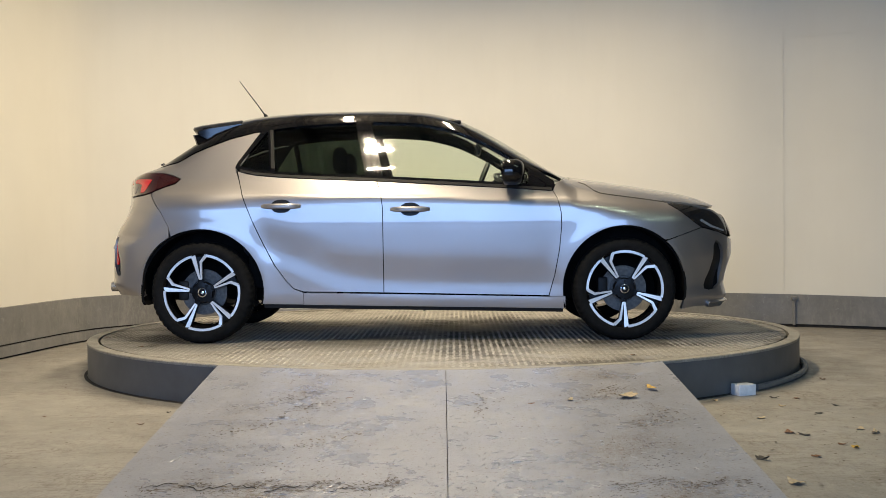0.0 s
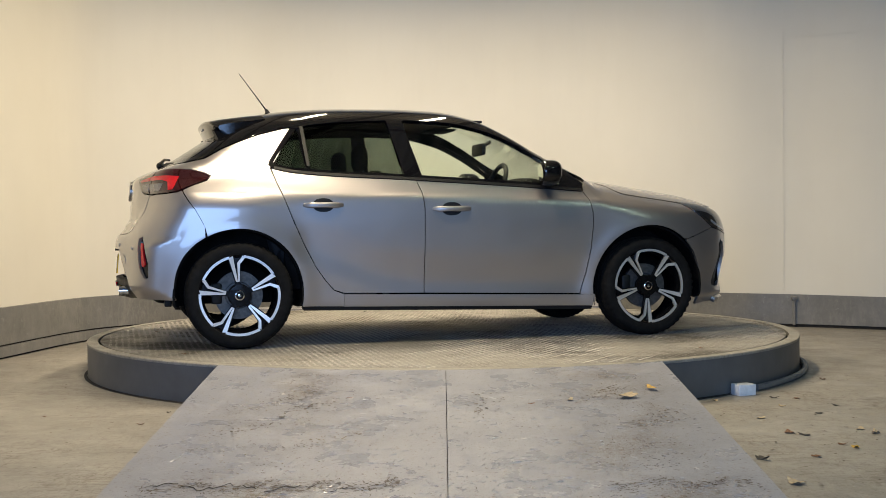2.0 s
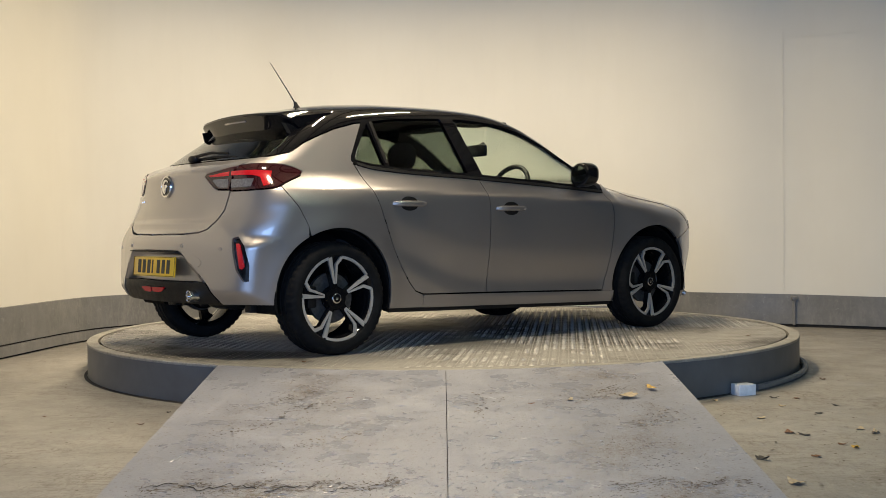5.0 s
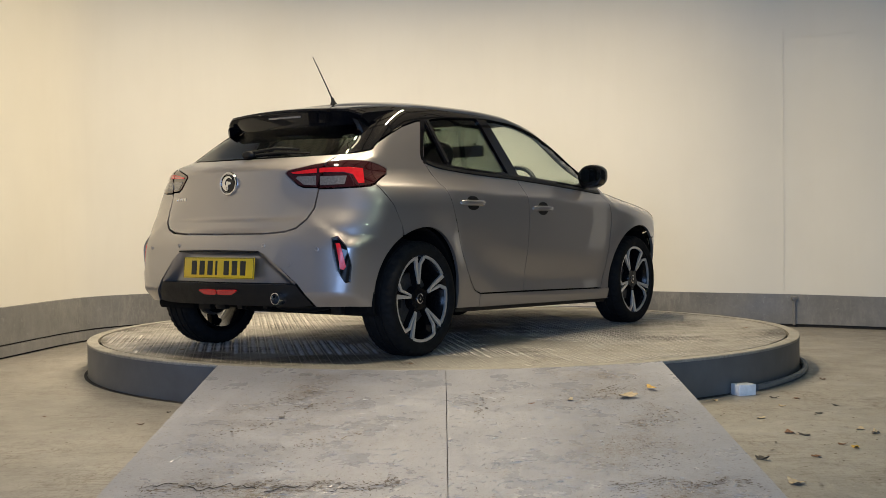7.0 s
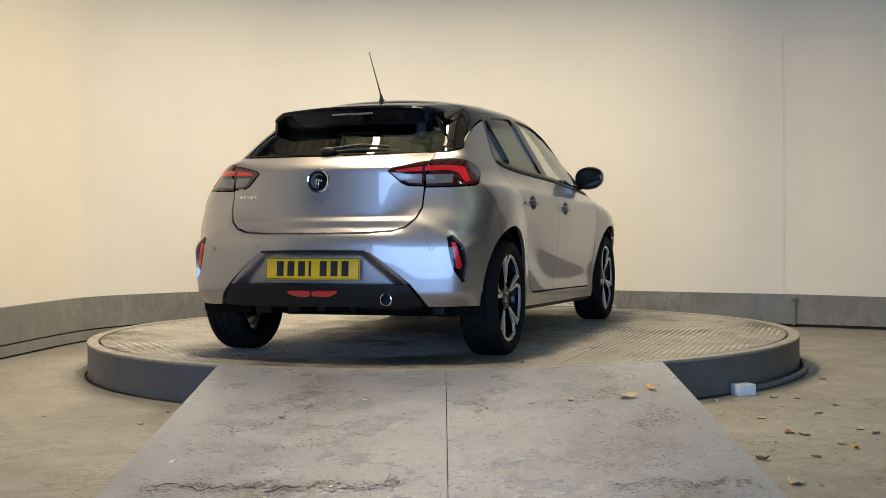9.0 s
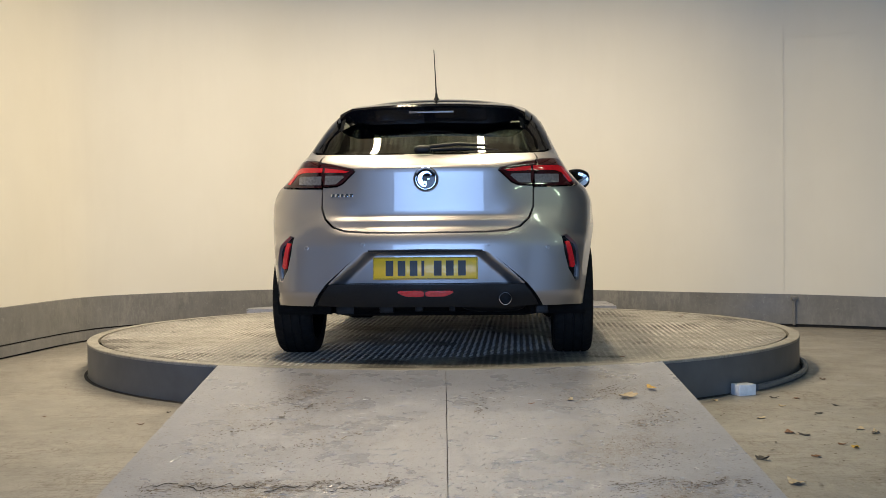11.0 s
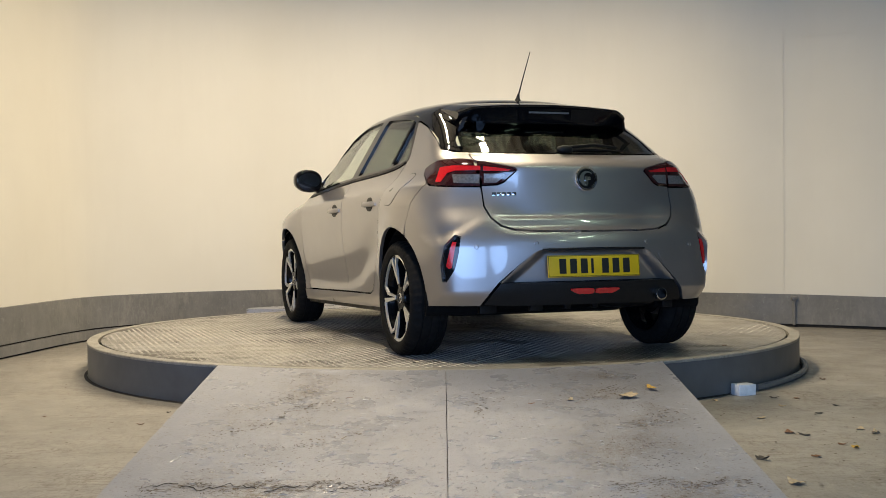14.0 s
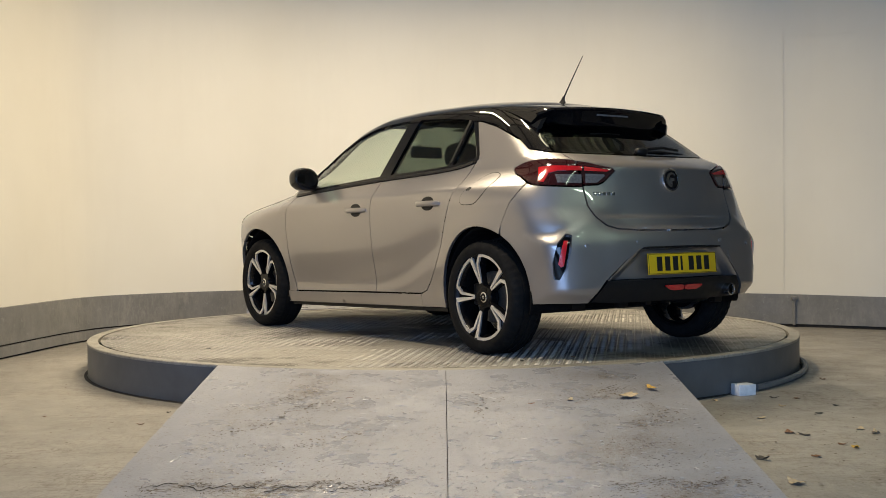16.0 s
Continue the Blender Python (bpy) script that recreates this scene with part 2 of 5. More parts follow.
def curve_of(xs, ys):
    """A smooth monotone curve through a few knots."""
    xs, ys = np.array(xs, float), np.array(ys, float)
    h, d = np.diff(xs), np.diff(ys) / np.diff(xs)
    m = np.empty_like(ys)
    m[0], m[-1] = d[0], d[-1]
    for i in range(1, len(xs) - 1):
        m[i] = 0 if d[i - 1] * d[i] <= 0 else 3 * (h[i - 1] + h[i]) / ((2 * h[i] + h[i - 1]) / d[i - 1] + (h[i] + 2 * h[i - 1]) / d[i])

    def at(x):
        x = np.clip(x, xs[0], xs[-1])
        i = np.clip(np.searchsorted(xs, x) - 1, 0, len(h) - 1)
        u = (x - xs[i]) / h[i]
        return (ys[i] * (1 + 2 * u) * (1 - u) ** 2 + m[i] * h[i] * u * (1 - u) ** 2 + ys[i + 1] * u * u * (3 - 2 * u) + m[i + 1] * h[i] * u * u * (u - 1))
    return at


def step01(a, b, x):
    u = np.clip((x - a) / (b - a), 0, 1)
    return u * u * (3 - 2 * u)


def chaikin(pts, n=2, closed=True):
    for _ in range(n):
        out = []
        k = len(pts)
        for i in range(k if closed else k - 1):
            (ax, ay), (bx, by) = pts[i], pts[(i + 1) % k]
            out += [(ax * 0.75 + bx * 0.25, ay * 0.75 + by * 0.25), (ax * 0.25 + bx * 0.75, ay * 0.25 + by * 0.75)]
        pts = out if closed else [pts[0]] + out + [pts[-1]]
    return pts


# ---- the room ----
WALL_X = curve_of([0, 1, 2, 3, 4, 5, 6, 7, 8, 9, 10, 11, 12], [-3.6, -3.35, -3.13, -2.93, -2.42, -1.8, -1.15, 0, 1.05, 1.9, 2.5, 3.07, 3.75])
WALL_Y = curve_of([0, 1, 2, 3, 4, 5, 6, 7, 8, 9, 10, 11, 12], [-4.0, -1.5, 0.39, 1.6, 2.32, 2.78, 3.1, 3.27, 3.12, 2.82, 2.58, 2.38, 1.95])
N_WALL = 120
PLAN = [(float(WALL_X(12 * k / N_WALL)), float(WALL_Y(12 * k / N_WALL))) for k in range(N_WALL + 1)]
HALL_EAST = [(4.4, 1.5), (5.4, 0.6), (6.4, -2.0), (6.4, -12.0)]
HALL_WEST = [(-4.6, -12.0), (-4.6, -6.5), (-3.62, -4.1)]
PLAN = PLAN + [(4.35, 1.54)]


def offset_line(line, d):
    out = []
    for i, (x, y) in enumerate(line):
        (ax, ay), (bx, by) = line[max(i - 1, 0)], line[min(i + 1, len(line) - 1)]
        tx, ty = bx - ax, by - ay
        l = math.hypot(tx, ty)
        out.append((x - ty / l * d, y + tx / l * d))
    return out


def strip(line, d0, d1, z0, z1, slope=0.0):
    """A wall along a plan line, from offset d0 to d1 outwards, with a top that may slope along x."""
    bm = bmesh.new()
    a, b = offset_line(line, d0), offset_line(line, d1)
    rows = []
    for (ax, ay), (bx, by) in zip(a, b):
        za, zb = z1 + slope * ax, z1 + slope * bx
        rows.append([bm.verts.new(p) for p in ((ax, ay, z0), (ax, ay, za), (bx, by, zb), (bx, by, z0))])
    for p, q in zip(rows, rows[1:]):
        for k in range(4):
            bm.faces.new((p[k], q[k], q[(k + 1) % 4], p[(k + 1) % 4]))
    bm.faces.new(rows[0])
    bm.faces.new(rows[-1])
    bmesh.ops.recalc_face_normals(bm, faces=bm.faces)
    return bm


CEIL = 4.3


def build_room():
    ground = finish("floor", slab([(-6, -13), (7.5, -13), (7.5, 4.5), (-6, 4.5)], -0.1, 0.0), FLOOR, None, False)
    tagged(ground, "worn grey painted concrete floor with dirt and leaves", "floor", kind="structure")
    w = finish("wall_curved", strip(PLAN, 0.0, 0.15, 0.0, CEIL), WALL, None, True, 50)
    tagged(w, "smooth curved cream painted studio wall", "wall", kind="structure")
    for line, nm in ((HALL_EAST, "wall_east"), (HALL_WEST, "wall_west")):
        o = finish(nm, strip(line, 0.0, 0.15, 0.0, CEIL), HALL, None, False)
        tagged(o, "dark hall wall beyond the cream bay", "wall", kind="structure")
    half = len(PLAN) * 7 // 12
    for line, low in ((PLAN[:half + 1], 0.100), (PLAN[half:], 0.026)):
        p = finish("baseboard", strip(line, -0.035, 0.02, low, 0.322, -0.0125), PLINTH, None, True, 50)
        tagged(p, "grey painted plinth along the curved wall", "plinth", kind="structure")
    k = finish("trim", strip(PLAN[:half + 1], -0.045, 0.02, 0.014, 0.088), PLINTH, None, True, 50)
    tagged(k, "low grey kerb strip under the plinth", "kerb", kind="structure")
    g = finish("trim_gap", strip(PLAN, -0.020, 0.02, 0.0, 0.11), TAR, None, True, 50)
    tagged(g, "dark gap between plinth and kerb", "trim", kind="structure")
    c = finish("ceiling", slab([(-6, -13), (7.5, -13), (7.5, 4.5), (-6, 4.5)], CEIL, CEIL + 0.1), CEILING, None, False)
    tagged(c, "plain dark hall ceiling", "ceiling", kind="structure")
    bm = bmesh.new()
    rows = []
    for k in range(241):
        x = -3.9 + 0.035 * k
        z = CEIL - 0.05 + (0.018 if k // 2 % 2 else -0.018)
        rows.append([bm.verts.new((x, y, z + h)) for y, h in ((-4.0, 0), (4.0, 0), (4.0, 0.006), (-4.0, 0.006))])
    for p, q in zip(rows, rows[1:]):
        for i in range(4):
            bm.faces.new((p[i], q[i], q[(i + 1) % 4], p[(i + 1) % 4]))
    bmesh.ops.recalc_face_normals(bm, faces=bm.faces)
    r = finish("ceiling_sheets", bm, SHEET, None, False)
    tagged(r, "pale corrugated roof sheets over the bay", "ceiling", kind="structure")
    bm = bmesh.new()
    for x in (-2.6, -1.35, -0.15, 1.05, 2.3, 3.5):
        add_box(bm, x - 0.045, -4.0, CEIL - 0.24, x + 0.045, 4.0, CEIL - 0.075, 0.004)
    for y in (-3.6, -2.0, -0.4, 1.3, 2.9):
        add_box(bm, -3.9, y - 0.03, CEIL - 0.30, 4.4, y + 0.03, CEIL - 0.242, 0.004)
    r = finish("ceiling_beams", bm, CEILING, None, False)
    tagged(r, "dark steel roof beams under the sheets", "ceiling", kind="structure")
    bm = bmesh.new()
    for q in ((-4.6, -12.15, 0, -4.0, -12, CEIL), (2.8, -12.15, 0, 6.4, -12, CEIL), (-4.0, -12.15, 3.4, 2.8, -12, CEIL), (-4.0, -12.15, 0, 2.8, -12, 0.2)):
        add_box(bm, *q)
    b = finish("wall_rear", bm, HALL, None, False)
    tagged(b, "dark hall wall with a wide open doorway", "wall", kind="structure")


# ---- the turntable ----
RING_OUT, RING_IN = 2.30, 2.236


def build_lugs(disc, r):
    """Raised lozenges of the tread plate, turned by turns."""
    pitch, verts, faces = 0.036, [], []
    n = int(r / pitch) + 1
    for i in range(-n, n + 1):
        for j in range(-n, n + 1):
            x, y = i * pitch, j * pitch
            if x * x + y * y > r * r:
                continue
            a = radians(45 if (i + j) % 2 else -45)
            c, s = math.cos(a), math.sin(a)
            k = len(verts)
            wear = 0.12 + 0.88 * float(step01(-0.32, 0.02, noise.noise(Vector((x * 1.3 + 4.0, y * 1.3, 0.5))) + 0.35 * noise.noise(Vector((x * 6, y * 6, 2.0)))))
            for u, v, z in ((-0.0145, 0, 0), (0, -0.005, 0), (0.0145, 0, 0), (0, 0.005, 0), (-0.009, 0, 0.0022), (0, -0.0022, 0.0026), (0.009, 0, 0.0022), (0, 0.0022, 0.0026)):
                verts.append((x + u * c - v * s, y + u * s + v * c, DISC + z * wear))
            faces += [(k + q, k + (q + 1) % 4, k + 4 + (q + 1) % 4, k + 4 + q) for q in range(4)] + [(k + 4, k + 5, k + 6, k + 7)]
    me = bpy.data.meshes.new("tread_pattern")
    me.from_pydata(verts, [], faces)
    me.materials.append(LUG_STEEL)
    ob = new("tread_pattern", me)
    ob.parent = disc
    tagged(ob, "raised lozenge tread worn bright", kind="stuff")


def build_turntable():
    ring = thing("turntable_ring", "slate grey steel ring round the turntable", "turntable", kind="structure")
    bm = lathe([(RING_OUT, 0.0), (RING_OUT, DISC - 0.012), (RING_OUT - 0.006, DISC - 0.012), (RING_OUT - 0.006, 0.0)], 160, "z", True)
    part("side_band", bm, RING_SIDE, ring)
    bm = lathe([(RING_OUT + 0.004, DISC - 0.012), (RING_OUT + 0.004, DISC - 0.002), (RING_OUT, DISC + 0.002), (RING_IN, DISC + 0.002), (RING_IN, DISC - 0.03), (RING_IN + 0.02, DISC - 0.03)], 160, "z", True)
    part("top_rim", bm, RING_TOP, ring)
    bm = lathe([(2.22, 0.0), (2.22, 0.1), (2.1, 0.1), (2.1, 0.0)], 96, "z", True)
    part("inner_drum", bm, TAR, ring)
    # thin near-black strip right round the ring's foot
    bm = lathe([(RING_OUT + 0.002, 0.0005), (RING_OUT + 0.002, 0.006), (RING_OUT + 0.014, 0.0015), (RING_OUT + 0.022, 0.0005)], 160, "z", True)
    part("foot_strip", bm, TAR, ring, "near-black strip along the foot")
    for a in (-7, 187, 243):
        bm = box(RING_OUT - 0.004, -0.006, 0.004, RING_OUT + 0.004, 0.006, DISC - 0.013, 0.001)
        bmesh.ops.transform(bm, matrix=pose(0, 0, 0, 0, 0, a), verts=bm.verts)
        part("band_joint", bm, TAR, ring)
    disc = thing("turntable_disc", "round worn steel tread plate carrying the car", "turntable")
    r = RING_IN - 0.016
    bm = lathe([(r, DISC - 0.03), (r, DISC - 0.008), (0.0, DISC - 0.008)], 160, "z")
    part("base", bm, TAR, disc)
    cuts = [-r + 0.0001, -1.24, 0.0, 1.24, r - 0.0001]
    for a, b in zip(cuts, cuts[1:]):
        ys = np.linspace(a + 0.0012, b - 0.0012, 40)
        right = [(math.sqrt(max(r * r - y * y, 0)), y) for y in ys]
        bm = slab(right + [(-x, y) for x, y in right[::-1]], DISC - 0.01, DISC)
        part("plate", bm, PLATE_STEEL, disc, "", False)
    build_lugs(disc, r - 0.03)
    return ring, disc


RAMP_END = -4.35


def ramp_z(y):
    return DISC * min(1, max(0, (y - RAMP_END) / (-2.2 - RAMP_END)))


def build_ramp():
    r = thing("access_ramp", "scuffed grey painted ramp up to the turntable", "ramp", kind="structure")
    for x0, x1 in ((-1.14, 0.0085), (0.0115, 1.10)):
        bm = bmesh.new()
        edge = [(x, -math.sqrt(2.303 ** 2 - x * x)) for x in np.linspace(x0, x1, 14)]
        n = len(edge)
        rows = []
        for u in np.linspace(0, 1, 12):
            rows.append([bm.verts.new((x, y + (RAMP_END - y) * u, (DISC + 0.001) * (1 - u) + 0.003 * u)) for x, y in edge])
        for p, q in zip(rows, rows[1:]):
            for k in range(n - 1):
                bm.faces.new((p[k], p[k + 1], q[k + 1], q[k]))
        top, end = rows[0], rows[-1]
        low = [bm.verts.new((v.co.x, v.co.y, -0.02)) for v in top]
        lend = [bm.verts.new((v.co.x, v.co.y, -0.02)) for v in end]
        for k in range(n - 1):
            bm.faces.new((low[k], low[k + 1], top[k + 1], top[k]))
            bm.faces.new((end[k], end[k + 1], lend[k + 1], lend[k]))
        bm.faces.new([q[0] for q in rows] + [lend[0], low[0]])
        bm.faces.new([q[-1] for q in rows] + [lend[-1], low[-1]])
        bmesh.ops.recalc_face_normals(bm, faces=bm.faces)
        part("ramp_plate", bm, RAMP_PAINT, r, "", False)
    # jagged crack where the paint skin has lifted
    rnd = random.Random(9)
    bm = bmesh.new()
    last = None
    for k in range(42):
        x = -0.98 + 0.016 * k
        y = -4.02 - 0.07 * (k / 60) + rnd.uniform(-0.022, 0.022) + 0.03 * math.sin(k * 0.45)
        w = rnd.uniform(0.0008, 0.0055) * (1.0 if k < 30 else 0.4)
        z = DISC * (y - RAMP_END) / (-2.15 - RAMP_END) + 0.0065
        pair = [bm.verts.new((x, y - w, z - 0.0015)), bm.verts.new((x, y + w, z))]
        if last and rnd.random() < 0.6:
            bm.faces.new((last[0], pair[0], pair[1], last[1]))
        last = pair
    part("crack", bm, TAR, r, "dark crack in the ramp paint", False)


build_room()
RING, TURN = build_turntable()
build_ramp()

# ---- the car's form: x forwards, y to its left, z up from its tyres ----
TOP = curve_of([-1.75, -1.62, -1.40, -1.18, -0.93, -0.60, -0.26, 0.02, 0.243, 0.42, 0.60, 0.775, 0.93, 1.11, 1.30, 1.50, 1.68, 1.82, 1.93, 2.02],
               [1.12, 1.21, 1.315, 1.385, 1.428, 1.448, 1.452, 1.442, 1.402, 1.328, 1.228, 1.115, 1.020, 0.990, 0.960, 0.928, 0.896, 0.856, 0.80, 0.70])
SIDE = curve_of([0.10, 0.20, 0.27, 0.33, 0.45, 0.60, 0.74, 0.83, 0.868, 0.885, 0.96, 1.02, 1.10, 1.20, 1.30, 1.37, 1.45],
                [0.775, 0.795, 0.806, 0.812, 0.826, 0.842, 0.850, 0.849, 0.844, 0.832, 0.793, 0.765, 0.724, 0.672, 0.620, 0.578, 0.49])
TAPER_LOW = curve_of([-2.05, -1.90, -1.75, -1.55, -1.27, -0.9, 0.8, 1.27, 1.55, 1.75, 1.90, 2.05],
                     [-0.11, -0.075, -0.045, -0.012, 0.012, -0.006, -0.004, 0.020, -0.008, -0.065, -0.15, -0.30])
TAPER_HIGH = curve_of([-1.9, -1.6, -1.35, -1.08, -0.6, 0.0, 0.5, 0.9, 1.3, 2.0],
                      [-0.105, -0.078, -0.058, -0.044, -0.022, -0.006, -0.016, -0.045, -0.06, -0.12])
REAR = curve_of([0.18, 0.25, 0.32, 0.40, 0.52, 0.60, 0.655, 0.69, 0.725, 0.745, 0.80, 0.93, 0.985, 1.005, 1.075, 1.15, 1.25, 1.36, 1.45],
                [-1.84, -1.90, -1.935, -1.955, -1.96, -1.955, -1.938, -1.900, -1.888, -1.868, -1.862, -1.852, -1.848, -1.828, -1.675, -1.555, -1.40, -1.22, -1.08])
REAR_EDGE = curve_of([0.18, 0.25, 0.30, 0.37, 0.574, 0.68, 0.80, 0.90, 1.00, 1.035, 1.075, 1.15, 1.25, 1.36, 1.45],
                     [-1.85, -1.91, -1.935, -1.965, -1.960, -1.932, -1.870, -1.840, -1.825, -1.785, -1.675, -1.555, -1.40, -1.22, -1.08])
FRONT = curve_of([0.12, 0.20, 0.25, 0.32, 0.42, 0.52, 0.62, 0.72, 0.80, 0.90],
                 [1.86, 1.96, 2.00, 1.985, 2.005, 2.035, 2.03, 2.00, 1.97, 1.9])


ARCH_Z, ARCH_R, AXLE = 0.312, 0.368, 1.269


CREASE = curve_of([-1.0, -0.75, -0.44, -0.2, 0.2, 0.9], [0.62, 0.535, 0.415, 0.375, 0.355, 0.34])


def half_width(x, z):
    # the shoulder crease falls towards the nose
    zz = z + 0.028 * (np.clip(x, -1.3, 1.2) + 0.1) * np.exp(-((z - 0.87) / 0.10) ** 2)
    w = SIDE(zz) + TAPER_LOW(x) * (1 - step01(0.8, 1.0, z)) + TAPER_HIGH(x) * step01(0.8, 1.0, z)
    # lower doors drawn in towards a rising crease and flared out again below it
    crease = CREASE(x)
    inside = step01(-0.98, -0.86, x) * step01(0.98, 0.75, x)
    w = w - 0.010 * inside * step01(crease + 0.20, crease + 0.0, z) * step01(crease - 0.12, crease + 0.005, z)
    # lips of the wheel arches
    for cx in (-AXLE, AXLE):
        d = np.hypot(x - cx, z - ARCH_Z)
        w = w + 0.010 * np.exp(-((d - 0.37) / 0.07) ** 2)
    return w


def smax(a, b, k):
    h = np.clip(k - np.abs(a - b), 0, None) / k
    return np.maximum(a, b) + h * h * k * 0.25


def form(p):
    x, y, z = p[..., 0], p[..., 1], p[..., 2]
    ay = np.abs(y)
    side = ay - half_width(x, z)
    bow = 0.30
    # crease flaring over the bumper slots
    edge = step01(0.32, 0.56, ay)
    fold = 0.742 - 0.52 * np.clip(ay - 0.555, -0.1, 0.2)
    low = step01(fold + 0.012, fold - 0.05, z) * step01(0.26, 0.36, z)
    rear = REAR(z) * (1 - edge) + REAR_EDGE(z) * edge + bow * ay * ay - 0.012 * low * step01(0.50, 0.68, ay) - x
    front = x - FRONT(z) + 0.10 * ay * ay + 0.5 * ay ** 4
    crown = 0.055 * step01(1.0, 1.25, TOP(x)) + 0.035
    top = z - TOP(x) + crown * (ay / 0.62) ** 2.4 + 0.05 * step01(0.86, 1.0, x) * (ay / 0.75) ** 4
    f = smax(side, rear, 0.15 - 0.085 * low)
    f = smax(f, front, 0.16)
    return smax(f, top, 0.07)


XC, YC, RHO = 1.35, 0.35, 0.5
V_CORNER, V_SIDE = YC, YC + RHO * math.pi / 2


def plan_v(x, y, end=-1):
    """The way along the car's outline, from the middle of its tail (or nose), at which the point x, y lies."""
    s = 1 if y >= 0 else -1
    ay, u = abs(y), x * -end
    if u >= -XC:
        return s * (V_SIDE + u + XC)
    if ay <= YC:
        return s * ay
    return s * (V_SIDE - RHO * math.atan2(-XC - u, ay - YC))


def plan_ray(v, z, end=-1):
    """Origins and ways of the level rays of that chart."""
    s, a = np.where(v >= 0, 1.0, -1.0), np.abs(v)
    phi = np.clip((V_SIDE - a) / RHO, 0, math.pi / 2)
    ux = np.where(a > V_SIDE, a - V_SIDE - XC, -XC)
    oy = np.where(a > V_SIDE, 0.0, np.minimum(a, YC)) * s
    o = np.stack([ux * -end, oy, z], -1)
    d = np.stack([np.sin(phi) * end, np.cos(phi) * s, np.zeros_like(a)], -1)
    return o, d


def top_ray(x, y):
    o = np.stack([x, y, np.full_like(x, 0.6)], -1)
    return o, np.broadcast_to(np.array([0.0, 0.0, 1.0]), o.shape)


def surface(kind, a, b):
    a, b = np.asarray(a, float), np.asarray(b, float)
    o, d = top_ray(a, b) if kind == "top" else plan_ray(a, b, -1 if kind == "rear" else 1)
    lo, hi = np.full(a.shape, 0.0), np.full(a.shape, 1.6)
    for _ in range(34):
        mid = (lo + hi) / 2
        out = form(o + d * mid[..., None]) > 0
        lo, hi = np.where(out, lo, mid), np.where(out, mid, hi)
    p = o + d * lo[..., None]
    e = 0.004
    n = np.stack([form(p + np.eye(3)[i] * e) - form(p - np.eye(3)[i] * e) for i in range(3)], -1)
    return p, n / np.linalg.norm(n, axis=-1, keepdims=True)


def inside_poly(px, py, poly):
    px, py = np.asarray(px), np.asarray(py)
    c = np.zeros(px.shape, bool)
    for (ax, ay), (bx, by) in zip(poly, poly[1:] + poly[:1]):
        if ay != by:
            c ^= ((ay > py) != (by > py)) & (px < (bx - ax) * (py - ay) / (by - ay) + ax)
    return c


def dense(poly, step):
    out = []
    for (ax, ay), (bx, by) in zip(poly, poly[1:] + poly[:1]):
        n = max(1, int(math.hypot(bx - ax, by - ay) / step + 0.5))
        out += [(ax + (bx - ax) * k / n, ay + (by - ay) * k / n) for k in range(n)]
    clean = []
    for p in out:
        if not clean or math.hypot(p[0] - clean[-1][0], p[1] - clean[-1][1]) > 1e-4:
            clean.append(p)
    return clean


def shrink(poly, g):
    area = sum(a[0] * b[1] - a[1] * b[0] for a, b in zip(poly, poly[1:] + poly[:1]))
    s = 1 if area > 0 else -1
    n = len(poly)
    out = []
    for i in range(n):
        (ax, ay), (px, py), (bx, by) = poly[i - 1], poly[i], poly[(i + 1) % n]
        n1 = Vector((-(py - ay), px - ax)).normalized() if (px, py) != (ax, ay) else Vector((0, 0))
        n2 = Vector((-(by - py), bx - px)).normalized() if (px, py) != (bx, by) else Vector((0, 0))
        m = n1 + n2
        l = max(m.length, 0.5)
        m = m / l * (2 / l if l > 0.9 else 1)
        out.append((px + m.x * g * s, py + m.y * g * s))
    return out


from mathutils.geometry import delaunay_2d_cdt


